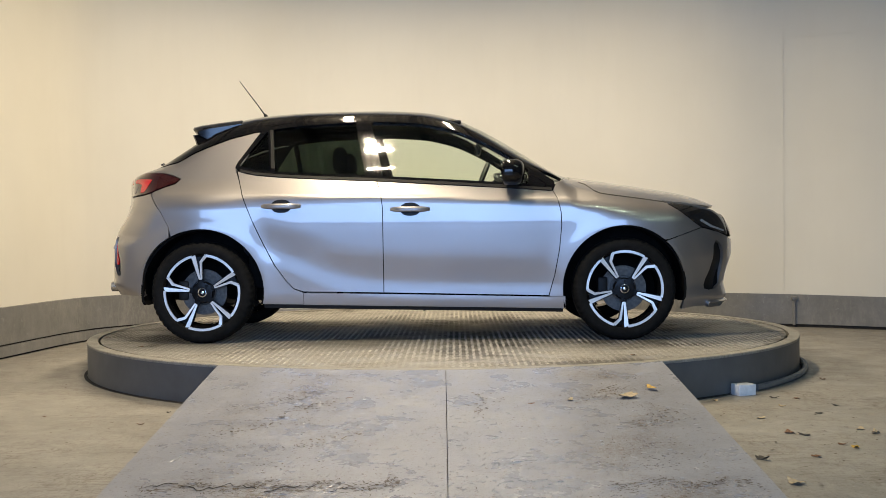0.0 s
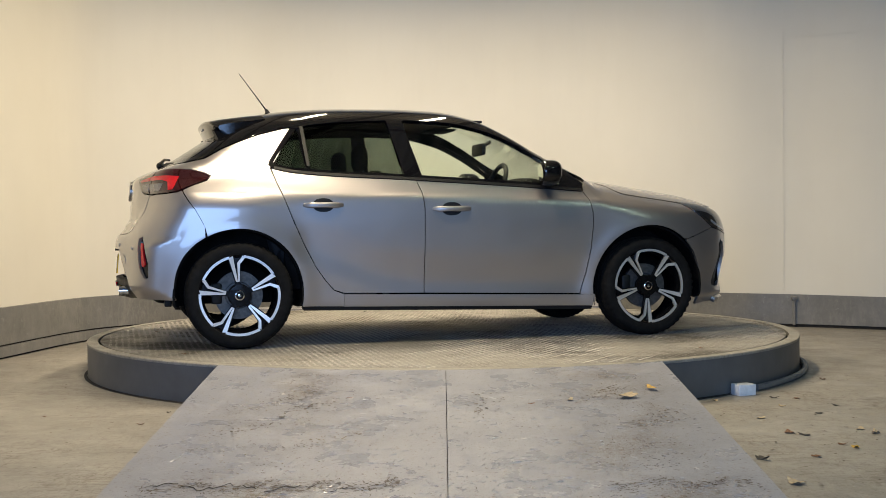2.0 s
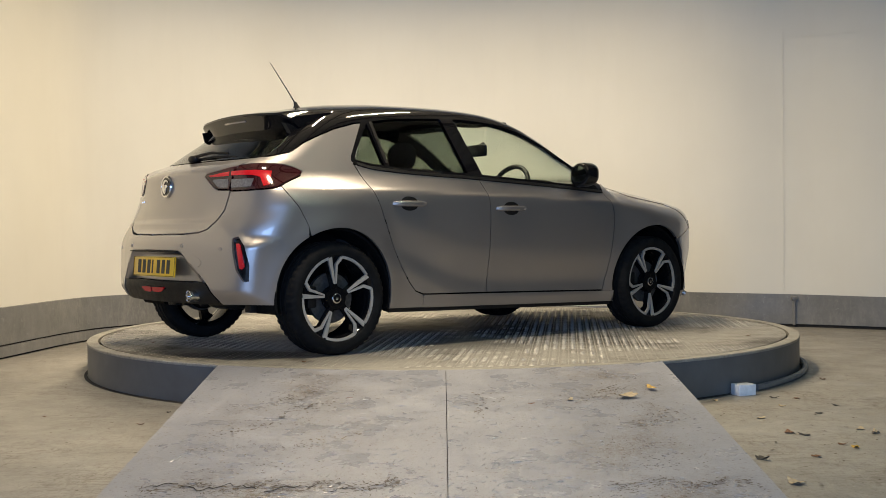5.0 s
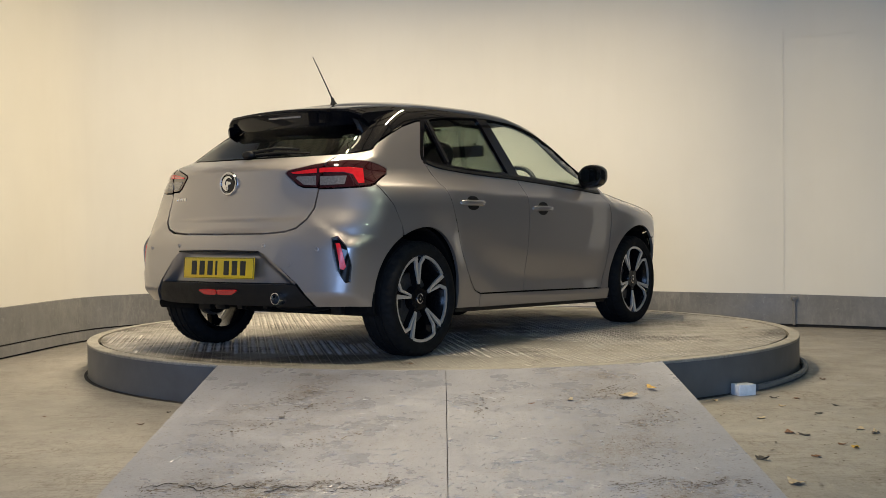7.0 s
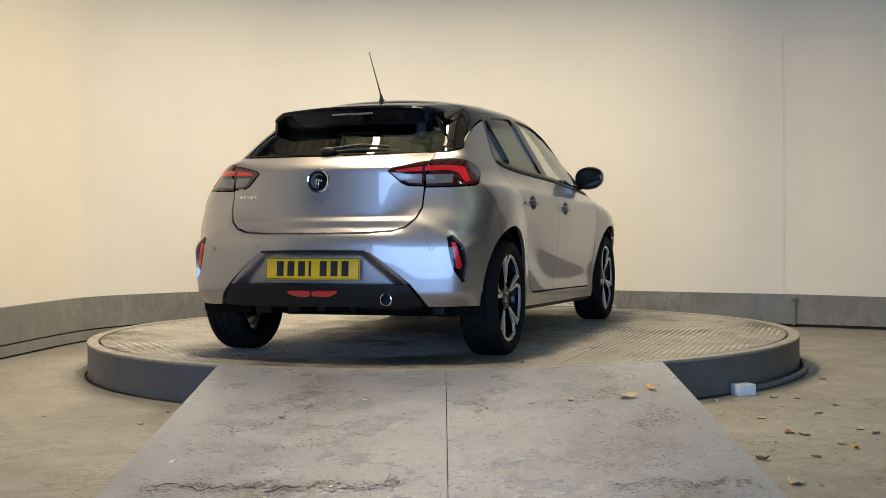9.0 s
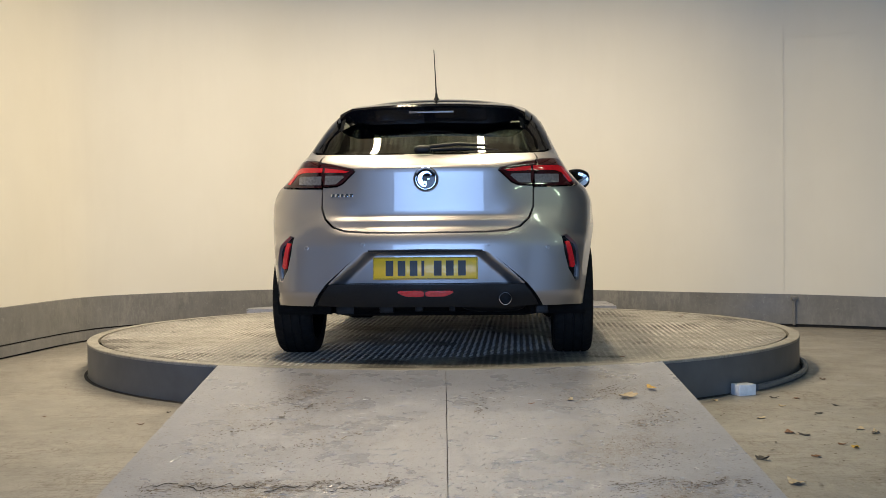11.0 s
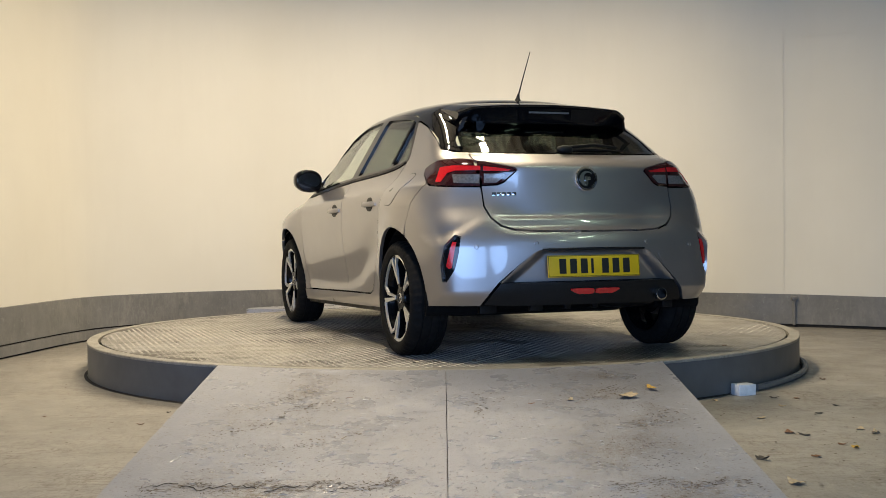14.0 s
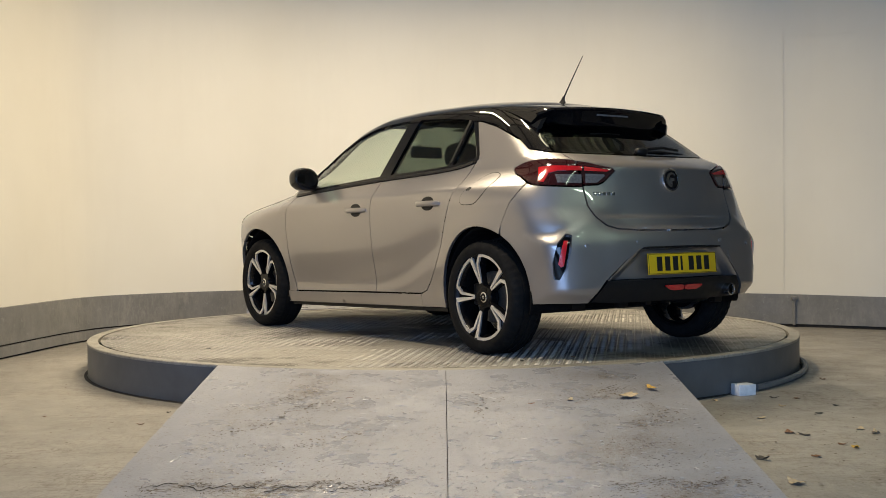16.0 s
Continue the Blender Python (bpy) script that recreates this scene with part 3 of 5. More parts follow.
def panel(name, poly, kind, mat, parent, label="", gap=0.0025, lift=0.0, thick=0.018, step=0.03, holes=(), back=None, mirror=False):
    """A sheet of the car's skin inside an outline on one of the charts, with returned edges and a lining."""
    if mirror:
        poly = [(-a, b) for a, b in poly] if kind != "top" else [(a, -b) for a, b in poly]
        holes = [[(-a, b) for a, b in h] for h in holes]
    loops = [shrink(dense(poly, step), gap)] + [shrink(dense(h, step), -gap) for h in holes]
    pts, edges = [], []
    for lp in loops:
        k = len(pts)
        pts += lp
        edges += [(k + i, k + (i + 1) % len(lp)) for i in range(len(lp))]
    bound = np.array(pts)
    lo, hi = bound.min(0), bound.max(0)
    gx, gy = np.meshgrid(np.arange(lo[0] + step / 2, hi[0], step), np.arange(lo[1] + step / 2, hi[1], step * 0.87))
    gx = gx + (np.arange(gx.shape[0]) % 2)[:, None] * step / 2
    gx, gy = gx.ravel(), gy.ravel()
    keep = inside_poly(gx, gy, loops[0])
    for h in loops[1:]:
        keep &= ~inside_poly(gx, gy, h)
    gx, gy = gx[keep], gy[keep]
    if len(gx):
        d = np.full(len(gx), 9.0)
        for b in bound:
            d = np.minimum(d, np.hypot(gx - b[0], gy - b[1]))
        gx, gy = gx[d > step * 0.45], gy[d > step * 0.45]
    allp = [Vector(p) for p in pts] + [Vector((x, y)) for x, y in zip(gx, gy)]
    vs, es, fs, *_ = delaunay_2d_cdt(allp, edges, [], 0, 1e-6)
    vs = np.array([(v.x, v.y) for v in vs])
    tri = np.array(fs)
    cen = vs[tri].mean(1)
    ok = inside_poly(cen[:, 0], cen[:, 1], loops[0])
    for h in loops[1:]:
        ok &= ~inside_poly(cen[:, 0], cen[:, 1], h)
    tri = tri[ok]
    p, n = surface(kind, vs[:, 0], vs[:, 1])
    outer = p + n * (lift(vs)[:, None] if callable(lift) else lift)
    if callable(lift):
        # a sculpted sheet takes its own slopes
        m = np.zeros_like(n)
        for t in tri:
            q = np.cross(outer[t[1]] - outer[t[0]], outer[t[2]] - outer[t[0]])
            m[t] += q if q @ n[t[0]] > 0 else -q
        n = m / (np.linalg.norm(m, axis=1, keepdims=True) + 1e-12)
    fn = np.cross(outer[tri[:, 1]] - outer[tri[:, 0]], outer[tri[:, 2]] - outer[tri[:, 0]])
    flip = (fn * n[tri[:, 0]]).sum(1) < 0
    tri[flip] = tri[flip][:, ::-1]
    count = {}
    for t in tri:
        for a, b in ((t[0], t[1]), (t[1], t[2]), (t[2], t[0])):
            count[(a, b)] = 1
    rim = [(a, b) for a, b in count if (b, a) not in count]
    N = len(vs)
    rv = sorted({a for e in rim for a in e})
    ri = {a: i for i, a in enumerate(rv)}
    inner = outer - n * thick
    # rim: a lower copy of the edge, dark lining behind
    verts = np.concatenate([outer, outer[rv], inner[rv], inner])
    R = len(rv)
    faces = [tuple(int(i) for i in t) for t in tri]
    norms = [n[i] for i in range(N)]
    mats = [0] * len(faces)
    edge_n = np.zeros((R, 3))
    for a, b in rim:
        m = np.cross(outer[b] - outer[a], n[a])
        edge_n[ri[a]] += m
        edge_n[ri[b]] += m
        faces.append((N + ri[a], N + R + ri[a], N + R + ri[b], N + ri[b]))
        mats.append(0)
    edge_n /= np.linalg.norm(edge_n, axis=1, keepdims=True) + 1e-9
    norms += list(edge_n) + list(edge_n) + [-x for x in n]
    for t in tri:
        faces.append(tuple(int(N + 2 * R + i) for i in t[::-1]))
        mats.append(1)
    me = bpy.data.meshes.new(name)
    me.from_pydata(verts.tolist(), [], faces)
    me.materials.append(mat)
    me.materials.append(back or DARK_LINING)
    me.polygons.foreach_set("material_index", mats)
    me.polygons.foreach_set("use_smooth", [True] * len(faces))
    me.normals_split_custom_set_from_vertices([tuple(x) for x in norms])
    ob = new(name, me)
    ob.parent = parent
    return tagged(ob, label) if label else ob


def side_poly(pts):
    """An outline in x and z on the right side, as places along the outline chart."""
    return [(-(x + XC + V_SIDE), z) for x, z in pts]


def rear_poly(pts):
    """An outline from x, y, z points near the tail."""
    return [(plan_v(x, y), z) for x, y, z in pts]


def front_poly(pts):
    return [(plan_v(x, y, 1), z) for x, y, z in pts]


def arch(cx, a0, a1, n=22, r=ARCH_R):
    return [(cx + r * math.cos(radians(a0 + (a1 - a0) * k / n)), ARCH_Z + r * math.sin(radians(a0 + (a1 - a0) * k / n)) * 1.02) for k in range(n + 1)]


# window outline of one side
BELT = curve_of([-1.10, -0.95, -0.2, 0.515, 0.86], [1.072, 1.036, 0.990, 0.946, 0.922])
DLO_TOP = curve_of([-0.90, -0.86, -0.58, -0.25, 0.02, 0.243, 0.449, 0.60, 0.70, 0.80], [1.300, 1.315, 1.345, 1.358, 1.346, 1.300, 1.215, 1.130, 1.068, 1.000])


def belt_line(x0, x1, n, up=0.0):
    return [(x, float(BELT(x)) + up) for x in np.linspace(x0, x1, n)]


def top_line(x0, x1, n, up=0.0):
    return [(x, float(DLO_TOP(x)) + up) for x in np.linspace(x0, x1, n)]


CAR = thing("hatchback_car", "silver grey five-door hatchback with black roof on a turntable", "car")


def build_side(mirror):
    kw = dict(mirror=mirror)
    seam_b = [(-0.215, 0.965), (-0.19, 0.90), (-0.177, 0.80), (-0.177, 0.296)]
    seam_r = [(-1.075, 1.045), (-1.045, 0.96), (-1.016, 0.877), (-0.96, 0.735), (-0.901, 0.604), (-0.83, 0.465), (-0.768, 0.378), (-0.72, 0.325), (-0.66, 0.306)]
    seam_f = [(0.817, 0.270), (0.852, 0.40), (0.880, 0.553), (0.893, 0.70), (0.890, 0.77), (0.872, 0.85), (0.845, 0.905)]
    # doors, painted
    front = belt_line(0.83, -0.215, 16, -0.022) + seam_b[1:] + seam_f
    fd = panel("front_door", side_poly(front), "rear", PAINT, CAR, "silver grey front door", step=0.022, **kw)
    reard = belt_line(-0.215, -1.069, 14, -0.022) + seam_r[1:] + [(-0.177, 0.296)] + seam_b[1:3][::-1]
    rd = panel("rear_door", side_poly(reard), "rear", PAINT, CAR, "silver grey rear door", step=0.022, **kw)
    # quarter panel
    q = [(-1.06, 1.06), (-1.02, 1.12), (-0.935, 1.262), (-0.925, 1.288)] + [(-0.98, 1.282), (-1.13, 1.243), (-1.27, 1.190), (-1.349, 1.155)]
    tail = [(-0.979, 1.10), (-0.80, 1.0785), (-0.69, 1.0755), (-0.619, 1.029), (-0.70, 1.036), (-0.78, 1.038), (-0.902, 1.032), (-0.984, 1.018), (-1.048, 0.997), (-1.02, 0.968), (-0.95, 0.945), (-0.908, 0.926), (-0.888, 0.912)]
    seam = rear_poly([(-1.50, -0.80, 0.80), (-1.455, -0.82, 0.70)] + [(x, -0.82, z) for x, z in arch(-AXLE, 118, 102, 5)])
    arch_r = [(x, z) for x, z in arch(-AXLE, 102, -12) if x >= -1.349]
    q2 = side_poly(q) + tail + seam + side_poly(arch_r) + side_poly([(-0.905, 0.232), (-0.66, 0.2265), (-0.66, 0.3015)]) + side_poly(seam_r[::-1][1:])
    qp = panel("quarter_panel", q2, "rear", PAINT, CAR, "silver grey rear quarter panel", step=0.022, **kw)
    # sill
    sill = [(-0.6605, 0.3005), (-0.2, 0.290), (0.817, 0.264), (0.905, 0.264), (0.905, 0.192), (-0.6605, 0.2265)]
    panel("sill", side_poly(sill), "rear", PAINT, CAR, "silver grey side sill", gap=0.0008, thick=0.05, **kw)
    under = [(-0.905, 0.230), (0.905, 0.19), (0.90, 0.165), (-0.90, 0.205)]
    panel("sill_lip", side_poly(under), "rear", BLACK_PLASTIC, CAR, thick=0.05, lift=-0.012, **kw)
    # front wing
    wing = seam_f[::-1] + [(0.825, 0.262), (0.912, 0.262), (0.912, 0.19)] + [(x, z) for x, z in arch(AXLE, 199, 50)] + [(1.53, 0.60), (1.745, 0.672), (1.70, 0.702), (1.62, 0.762), (1.548, 0.812), (1.50, 0.836), (1.30, 0.862), (1.14, 0.885), (1.06, 0.945), (0.95, 0.985), (0.87, 0.955)]
    panel("front_wing", side_poly(wing), "rear", PAINT, CAR, "silver grey front wing", step=0.022, **kw)
    # door glass, frames and pillars
    fr_w = belt_line(0.70, -0.175, 14, 0.012) + [(-0.255, 1.334)] + top_line(-0.24, 0.66, 16, -0.016) + [(0.70, 1.03)]
    gl = panel("window", side_poly(fr_w), "rear", GLASS_CLEAR, fd, "lightly tinted side window", gap=0, lift=-0.008, thick=0.004, back=GLASS_CLEAR, step=0.06, **kw)
    rr_w = belt_line(-0.285, -0.838, 10, 0.012) + [(-0.868, 1.27)] + [(-0.862, 1.298)] + top_line(-0.84, -0.355, 8, -0.016)
    gr = panel("window", side_poly(rr_w), "rear", GLASS_DARK, rd, "dark privacy glass window", gap=0, lift=-0.008, thick=0.004, back=GLASS_DARK, step=0.06, **kw)
    qt = belt_line(-0.868, -1.045, 5, 0.012) + [(-1.052, 1.078), (-1.03, 1.115), (-0.90, 1.288)]
    gq = panel("quarter_window", side_poly(qt), "rear", GLASS_DARK, rd, "small dark quarter window", gap=0, lift=-0.008, thick=0.004, back=GLASS_DARK, step=0.06, **kw)
    # one black surround with three openings
    ring = belt_line(0.85, -1.06, 30, -0.020) + [(-1.085, 1.06), (-1.075, 1.09), (-0.955, 1.268), (-0.925, 1.312)] + top_line(-0.88, 0.70, 26, 0.012) + [(0.80, 1.005), (0.86, 0.955)]
    ho = [side_poly(fr_w), side_poly(rr_w), side_poly(qt)]
    panel("window_surround", side_poly(ring), "rear", BLACK_GLOSS, CAR, "gloss black window frame and pillars", gap=0.001, lift=0.001, thick=0.03, holes=ho, step=0.03, **kw)
    # thin bright divider bar and belt strip
    bar = [(-0.838, 1.05), (-0.862, 1.05), (-0.885, 1.296), (-0.862, 1.30)]
    panel("divider_bar", side_poly(bar), "rear", BLACK_PLASTIC, rd, lift=0.006, thick=0.02, **kw)
    strip_ = belt_line(0.84, -1.05, 24, -0.022) + belt_line(-1.05, 0.84, 24, -0.006)
    panel("belt_strip", side_poly(strip_), "rear", BLACK_PLASTIC, CAR, lift=0.006, thick=0.015, gap=0, **kw)
    # black strip of the rear pillar
    cp = side_poly([(-0.935, 1.290), (-0.98, 1.286), (-1.13, 1.247), (-1.27, 1.194), (-1.349, 1.159)])
    cp += [(-0.979, 1.103), (-0.80, 1.082), (-0.752, 1.0815)] + rear_poly([(-1.50, -0.575, 1.12), (-1.40, -0.54, 1.19), (-1.349, -0.6, 1.228)])
    cp += side_poly([(-1.27, 1.262), (-1.13, 1.31), (-0.95, 1.332), (-0.92, 1.316)])
    panel("rear_pillar_trim", cp, "rear", BLACK_GLOSS, CAR, "gloss black rear pillar strip", lift=0.001, **kw)
    return fd, rd, qp


RIGHT = build_side(False)
LEFT = build_side(True)


def roof_edge(x):
    z = float(DLO_TOP(x)) + 0.012 if x > -0.92 else float(np.interp(x, [-1.27, -1.13, -0.92], [1.262, 1.31, 1.328]))
    p, _ = surface("rear", np.array([-(x + XC + V_SIDE)]), np.array([z]))
    return abs(float(p[0, 1]))


def build_top():
    xs = np.linspace(-1.26, 0.20, 26)
    e = [(x, roof_edge(x)) for x in xs]
    header = [(0.205 + 0.07 * (1 - (y / 0.55) ** 2), y) for y in np.linspace(0.50, -0.50, 12)]
    tail = [(-1.27, -0.40), (-1.285, 0.0), (-1.27, 0.40)]
    roof = e + header + [(x, -y) for x, y in e[::-1]] + tail
    panel("roof", roof, "top", BLACK_GLOSS, CAR, "gloss black roof", step=0.05, thick=0.025, gap=0.001)
    xs = np.linspace(0.205, 0.78, 14)
    screen_edge = lambda x: 0.50 + 0.10 * (x - 0.2) / 0.6
    for s in (1, -1):
        a = [(x, s * roof_edge(x)) for x in xs] + [(0.87, s * 0.685), (0.91, s * 0.66)] + [(x, s * screen_edge(x)) for x in xs[::-1]]
        panel("front_pillar", a, "top", BLACK_GLOSS, CAR, "gloss black windscreen pillar", step=0.04, gap=0.0005)
    w = [(x, screen_edge(x)) for x in xs] + [(0.93 + 0.05 * (1 - (y / 0.63) ** 2), y) for y in np.linspace(0.62, -0.62, 10)] + [(x, -screen_edge(x)) for x in xs[::-1]] + header[::-1][1:-1]
    panel("windscreen", w, "top", GLASS_SCREEN, CAR, "clear curved windscreen", gap=0, lift=-0.004, thick=0.005, back=GLASS_SCREEN, step=0.06)
    h = [(0.96, 0.66), (0.985, 0.4), (0.99, 0.0), (0.985, -0.4), (0.96, -0.66), (1.05, -0.735), (1.14, -0.765), (1.30, -0.77), (1.50, -0.765), (1.66, -0.715), (1.80, -0.62), (1.88, -0.45), (1.91, 0.0), (1.88, 0.45), (1.80, 0.62), (1.66, 0.715), (1.50, 0.765), (1.30, 0.77), (1.14, 0.765), (1.05, 0.735)]
    panel("bonnet", h, "top", PAINT, CAR, "silver grey bonnet", step=0.05)


    # shut line between bonnet and wing
    for s in (1, -1):
        line = [(1.02, 0.962), (1.06, 0.945), (1.10, 0.905), (1.14, 0.886), (1.22, 0.874), (1.34, 0.858), (1.48, 0.838), (1.55, 0.826)]
        seam = [(-(x + XC + V_SIDE) * s, z) for x, z in line] + [(-(x + XC + V_SIDE) * s, z - 0.006) for x, z in line[::-1]]
        panel("bonnet_seam", seam, "rear", TAR, CAR, "", gap=0, lift=0.0015, thick=0.004)


build_top()


def both(pts):
    """Closes an outline whose right half is given, from the tail's middle bottom round to its middle top."""
    return pts + [(-v, z) for v, z in pts[::-1] if abs(v) > 1e-6]


def recess_depth(q):
    """How deep the plate recess lies, sloping in from its slanted ends and its top."""
    v, z = np.abs(q[:, 0]), q[:, 1]
    v_low, v_top = abs(plan_v(-1.9, -0.495)), abs(plan_v(-1.9, -0.31))
    edge = v_low + (v_top - v_low) * (z - 0.405) / (0.562 - 0.405)
    return -0.052 * step01(0.0, 0.062, edge - v) * step01(0.579, 0.562, z) - 0.0015


def build_tail():
    # tailgate below the glass
    edge = [(-1.8, -0.0, 0.664), (-1.8, -0.30, 0.666), (-1.8, -0.40, 0.674), (-1.8, -0.455, 0.692), (-1.8, -0.505, 0.735), (-1.8, -0.54, 0.79), (-1.8, -0.553, 0.86), (-1.8, -0.558, 0.893)]
    light_in = [(-1.8, -0.465, 0.896), (-1.8, -0.43, 0.91), (-1.8, -0.362, 0.972), (-1.8, -0.375, 0.988), (-1.8, -0.53, 1.018), (-1.72, -0.556, 1.024)]
    up = [(-1.62, -0.565, 1.072), (-1.62, -0.35, 1.066), (-1.65, -0.0, 1.062)]
    gate = panel("tailgate", both(rear_poly(edge + light_in + up)), "rear", PAINT, CAR, "silver grey tailgate", gap=0.001, step=0.022)
    # rear screen
    g = [(-1.6, 0.0, 1.07), (-1.6, -0.35, 1.073), (-1.56, -0.562, 1.079), (-1.50, -0.552, 1.12), (-1.40, -0.52, 1.19), (-1.30, -0.47, 1.27), (-1.28, -0.3, 1.285), (-1.28, 0, 1.29)]
    panel("rear_window", both(rear_poly(g)), "rear", GLASS_REAR, gate, "dark tinted rear screen", gap=0.001, lift=-0.001, thick=0.005, back=GLASS_REAR, step=0.05)
    # bumper
    b = [(-1.9, 0, 0.578), (-1.9, -0.26, 0.575), (-1.9, -0.31, 0.562), (-1.9, -0.36, 0.53), (-1.85, -0.495, 0.405), (-1.85, -0.592, 0.290), (-1.75, -0.735, 0.290), (-1.62, -0.79, 0.285)]
    arch_pts = [(x, -0.80, z) for x, z in arch(-AXLE, 184, 119)]
    b += arch_pts + [(-1.453, -0.82, 0.70), (-1.50, -0.80, 0.80)]
    top = [(-0.886, 0.910), (-0.855, 0.899), (-0.80, 0.893), (-0.70, 0.889), (-0.575, 0.887)]
    b2 = [(-1.8, -0.560, 0.86), (-1.8, -0.547, 0.787), (-1.8, -0.511, 0.73), (-1.8, -0.46, 0.686), (-1.8, -0.402, 0.667), (-1.8, -0.30, 0.659), (-1.8, 0, 0.657)]
    # slot openings
    slot = rear_poly([(-1.80, -0.665, 0.640), (-1.79, -0.695, 0.648), (-1.77, -0.730, 0.60), (-1.76, -0.755, 0.50), (-1.77, -0.757, 0.415), (-1.785, -0.735, 0.413), (-1.80, -0.695, 0.475), (-1.80, -0.672, 0.56)])
    bumper = panel("rear_bumper", both(rear_poly(b) + top + rear_poly(b2)), "rear", PAINT, CAR, "silver grey rear bumper", gap=0.001, step=0.022, holes=[slot, [(-v, z) for v, z in slot]], thick=0.042)
    for s in (1, -1):
        sl = [(v * s, z) for v, z in slot]
        panel("reflector_slot", sl, "rear", BLACK_GLOSS, bumper, "gloss black reflector recess", lift=-0.018, thick=0.01, gap=-0.004)
        rf = rear_poly([(-1.80, -0.683, 0.616), (-1.79, -0.708, 0.618), (-1.775, -0.737, 0.492), (-1.785, -0.724, 0.474), (-1.795, -0.707, 0.482)])
        panel("reflector", [(v * s, z) for v, z in rf], "rear", LENS_RED, bumper, "red rear reflector", lift=-0.008, thick=0.01)
    # recess for the plate and the black lower apron
    rec = [(-1.9, 0, 0.405), (-1.9, -0.495, 0.405), (-1.9, -0.36, 0.53), (-1.9, -0.31, 0.562), (-1.9, -0.26, 0.576), (-1.9, 0, 0.579)]
    panel("plate_recess", both(rear_poly(rec)), "rear", PAINT, bumper, "silver grey plate recess", lift=recess_depth, thick=0.01, gap=-0.001, step=0.012)
    ap = [(-1.9, 0, 0.285), (-1.9, -0.45, 0.283), (-1.88, -0.585, 0.292), (-1.88, -0.49, 0.405), (-1.9, 0, 0.404)]
    panel("rear_apron", both(rear_poly(ap)), "rear", BLACK_PLASTIC, CAR, "black plastic lower apron", lift=-0.004, thick=0.04)
    return gate, bumper


GATE, BUMPER = build_tail()


def front_side(pts):
    """An outline in x and z on the right flank, as places on the nose's chart."""
    q, _ = surface("rear", np.array([-(x + XC + V_SIDE) for x, z in pts]), np.array([z for x, z in pts]))
    return [(plan_v(float(p[0]), float(p[1]), 1), z) for p, (x, z) in zip(q, pts)]


def build_nose():
    # bumper, grille and intakes at the front
    b = [(2.0, 0, 0.60), (1.98, -0.50, 0.60), (1.93, -0.60, 0.625), (1.86, -0.66, 0.645)]
    flank = front_side([(1.745, 0.6715), (1.70, 0.6565), (1.65, 0.640), (1.59, 0.620), (1.53, 0.5995)] + arch(AXLE, 48, -21))
    b2 = [(1.70, -0.74, 0.19), (1.90, -0.5, 0.19), (2.0, 0, 0.19)]
    slit = chaikin(front_poly([(1.84, -0.70, 0.60), (1.90, -0.63, 0.56), (1.93, -0.60, 0.42), (1.92, -0.62, 0.30), (1.80, -0.72, 0.29), (1.79, -0.73, 0.33), (1.85, -0.70, 0.44)]), 1)
    lower = front_poly([(2, 0, 0.27), (2, -0.45, 0.28), (2, -0.50, 0.38), (2, -0.45, 0.42), (2, 0, 0.42)])
    bump_ = panel("front_bumper", both(front_poly(b) + flank + front_poly(b2)), "front", PAINT, CAR, "silver grey front bumper", step=0.03, holes=[slit, [(-v, z) for v, z in slit], both(lower)])
    for s in (1, -1):
        panel("intake", [(v * s, z) for v, z in slit], "front", BLACK_PLASTIC, bump_, "black corner intake", lift=-0.02, thick=0.01, gap=-0.004)
    panel("lower_grille", both(lower), "front", BLACK_PLASTIC, bump_, "black lower grille", lift=-0.02, thick=0.01, gap=-0.004)
    gr = front_poly([(2, 0, 0.61), (2, -0.49, 0.61), (1.95, -0.55, 0.68), (1.93, -0.5, 0.735), (1.95, -0.3, 0.76), (1.97, 0, 0.765)])
    panel("grille", both(gr), "front", BLACK_GLOSS, CAR, "gloss black front grille band", step=0.04)
    hl = front_poly([(1.95, -0.57, 0.62), (1.95, -0.55, 0.72), (1.87, -0.63, 0.775)]) + front_side([(1.78, 0.795), (1.66, 0.822), (1.51, 0.838), (1.552, 0.81), (1.624, 0.76), (1.704, 0.70), (1.748, 0.673)]) + front_poly([(1.83, -0.68, 0.652), (1.92, -0.61, 0.632)])
    for s in (1, -1):
        o = panel("headlight", [(v * s, z) for v, z in hl], "front", HEAD_LENS, CAR, "clear headlight with a dark housing", lift=0.002)
        drl = front_poly([(1.92, -0.60, 0.655), (1.82, -0.70, 0.685), (1.74, -0.75, 0.725), (1.72, -0.755, 0.712), (1.80, -0.715, 0.672), (1.91, -0.615, 0.643)])
        panel("light_bar", [(v * s, z) for v, z in drl], "front", HEAD_BAR, o, "bright daytime light bar", lift=0.005)
    lip = front_poly([(2, 0, 0.19), (2, -0.5, 0.19), (1.80, -0.68, 0.19), (1.80, -0.68, 0.225), (2, -0.5, 0.23), (2, 0, 0.23)])
    panel("front_lip", both(lip), "front", PAINT, CAR, "silver grey front lip", lift=0.02, thick=0.04)


build_nose()

# ---- the car's parts ----


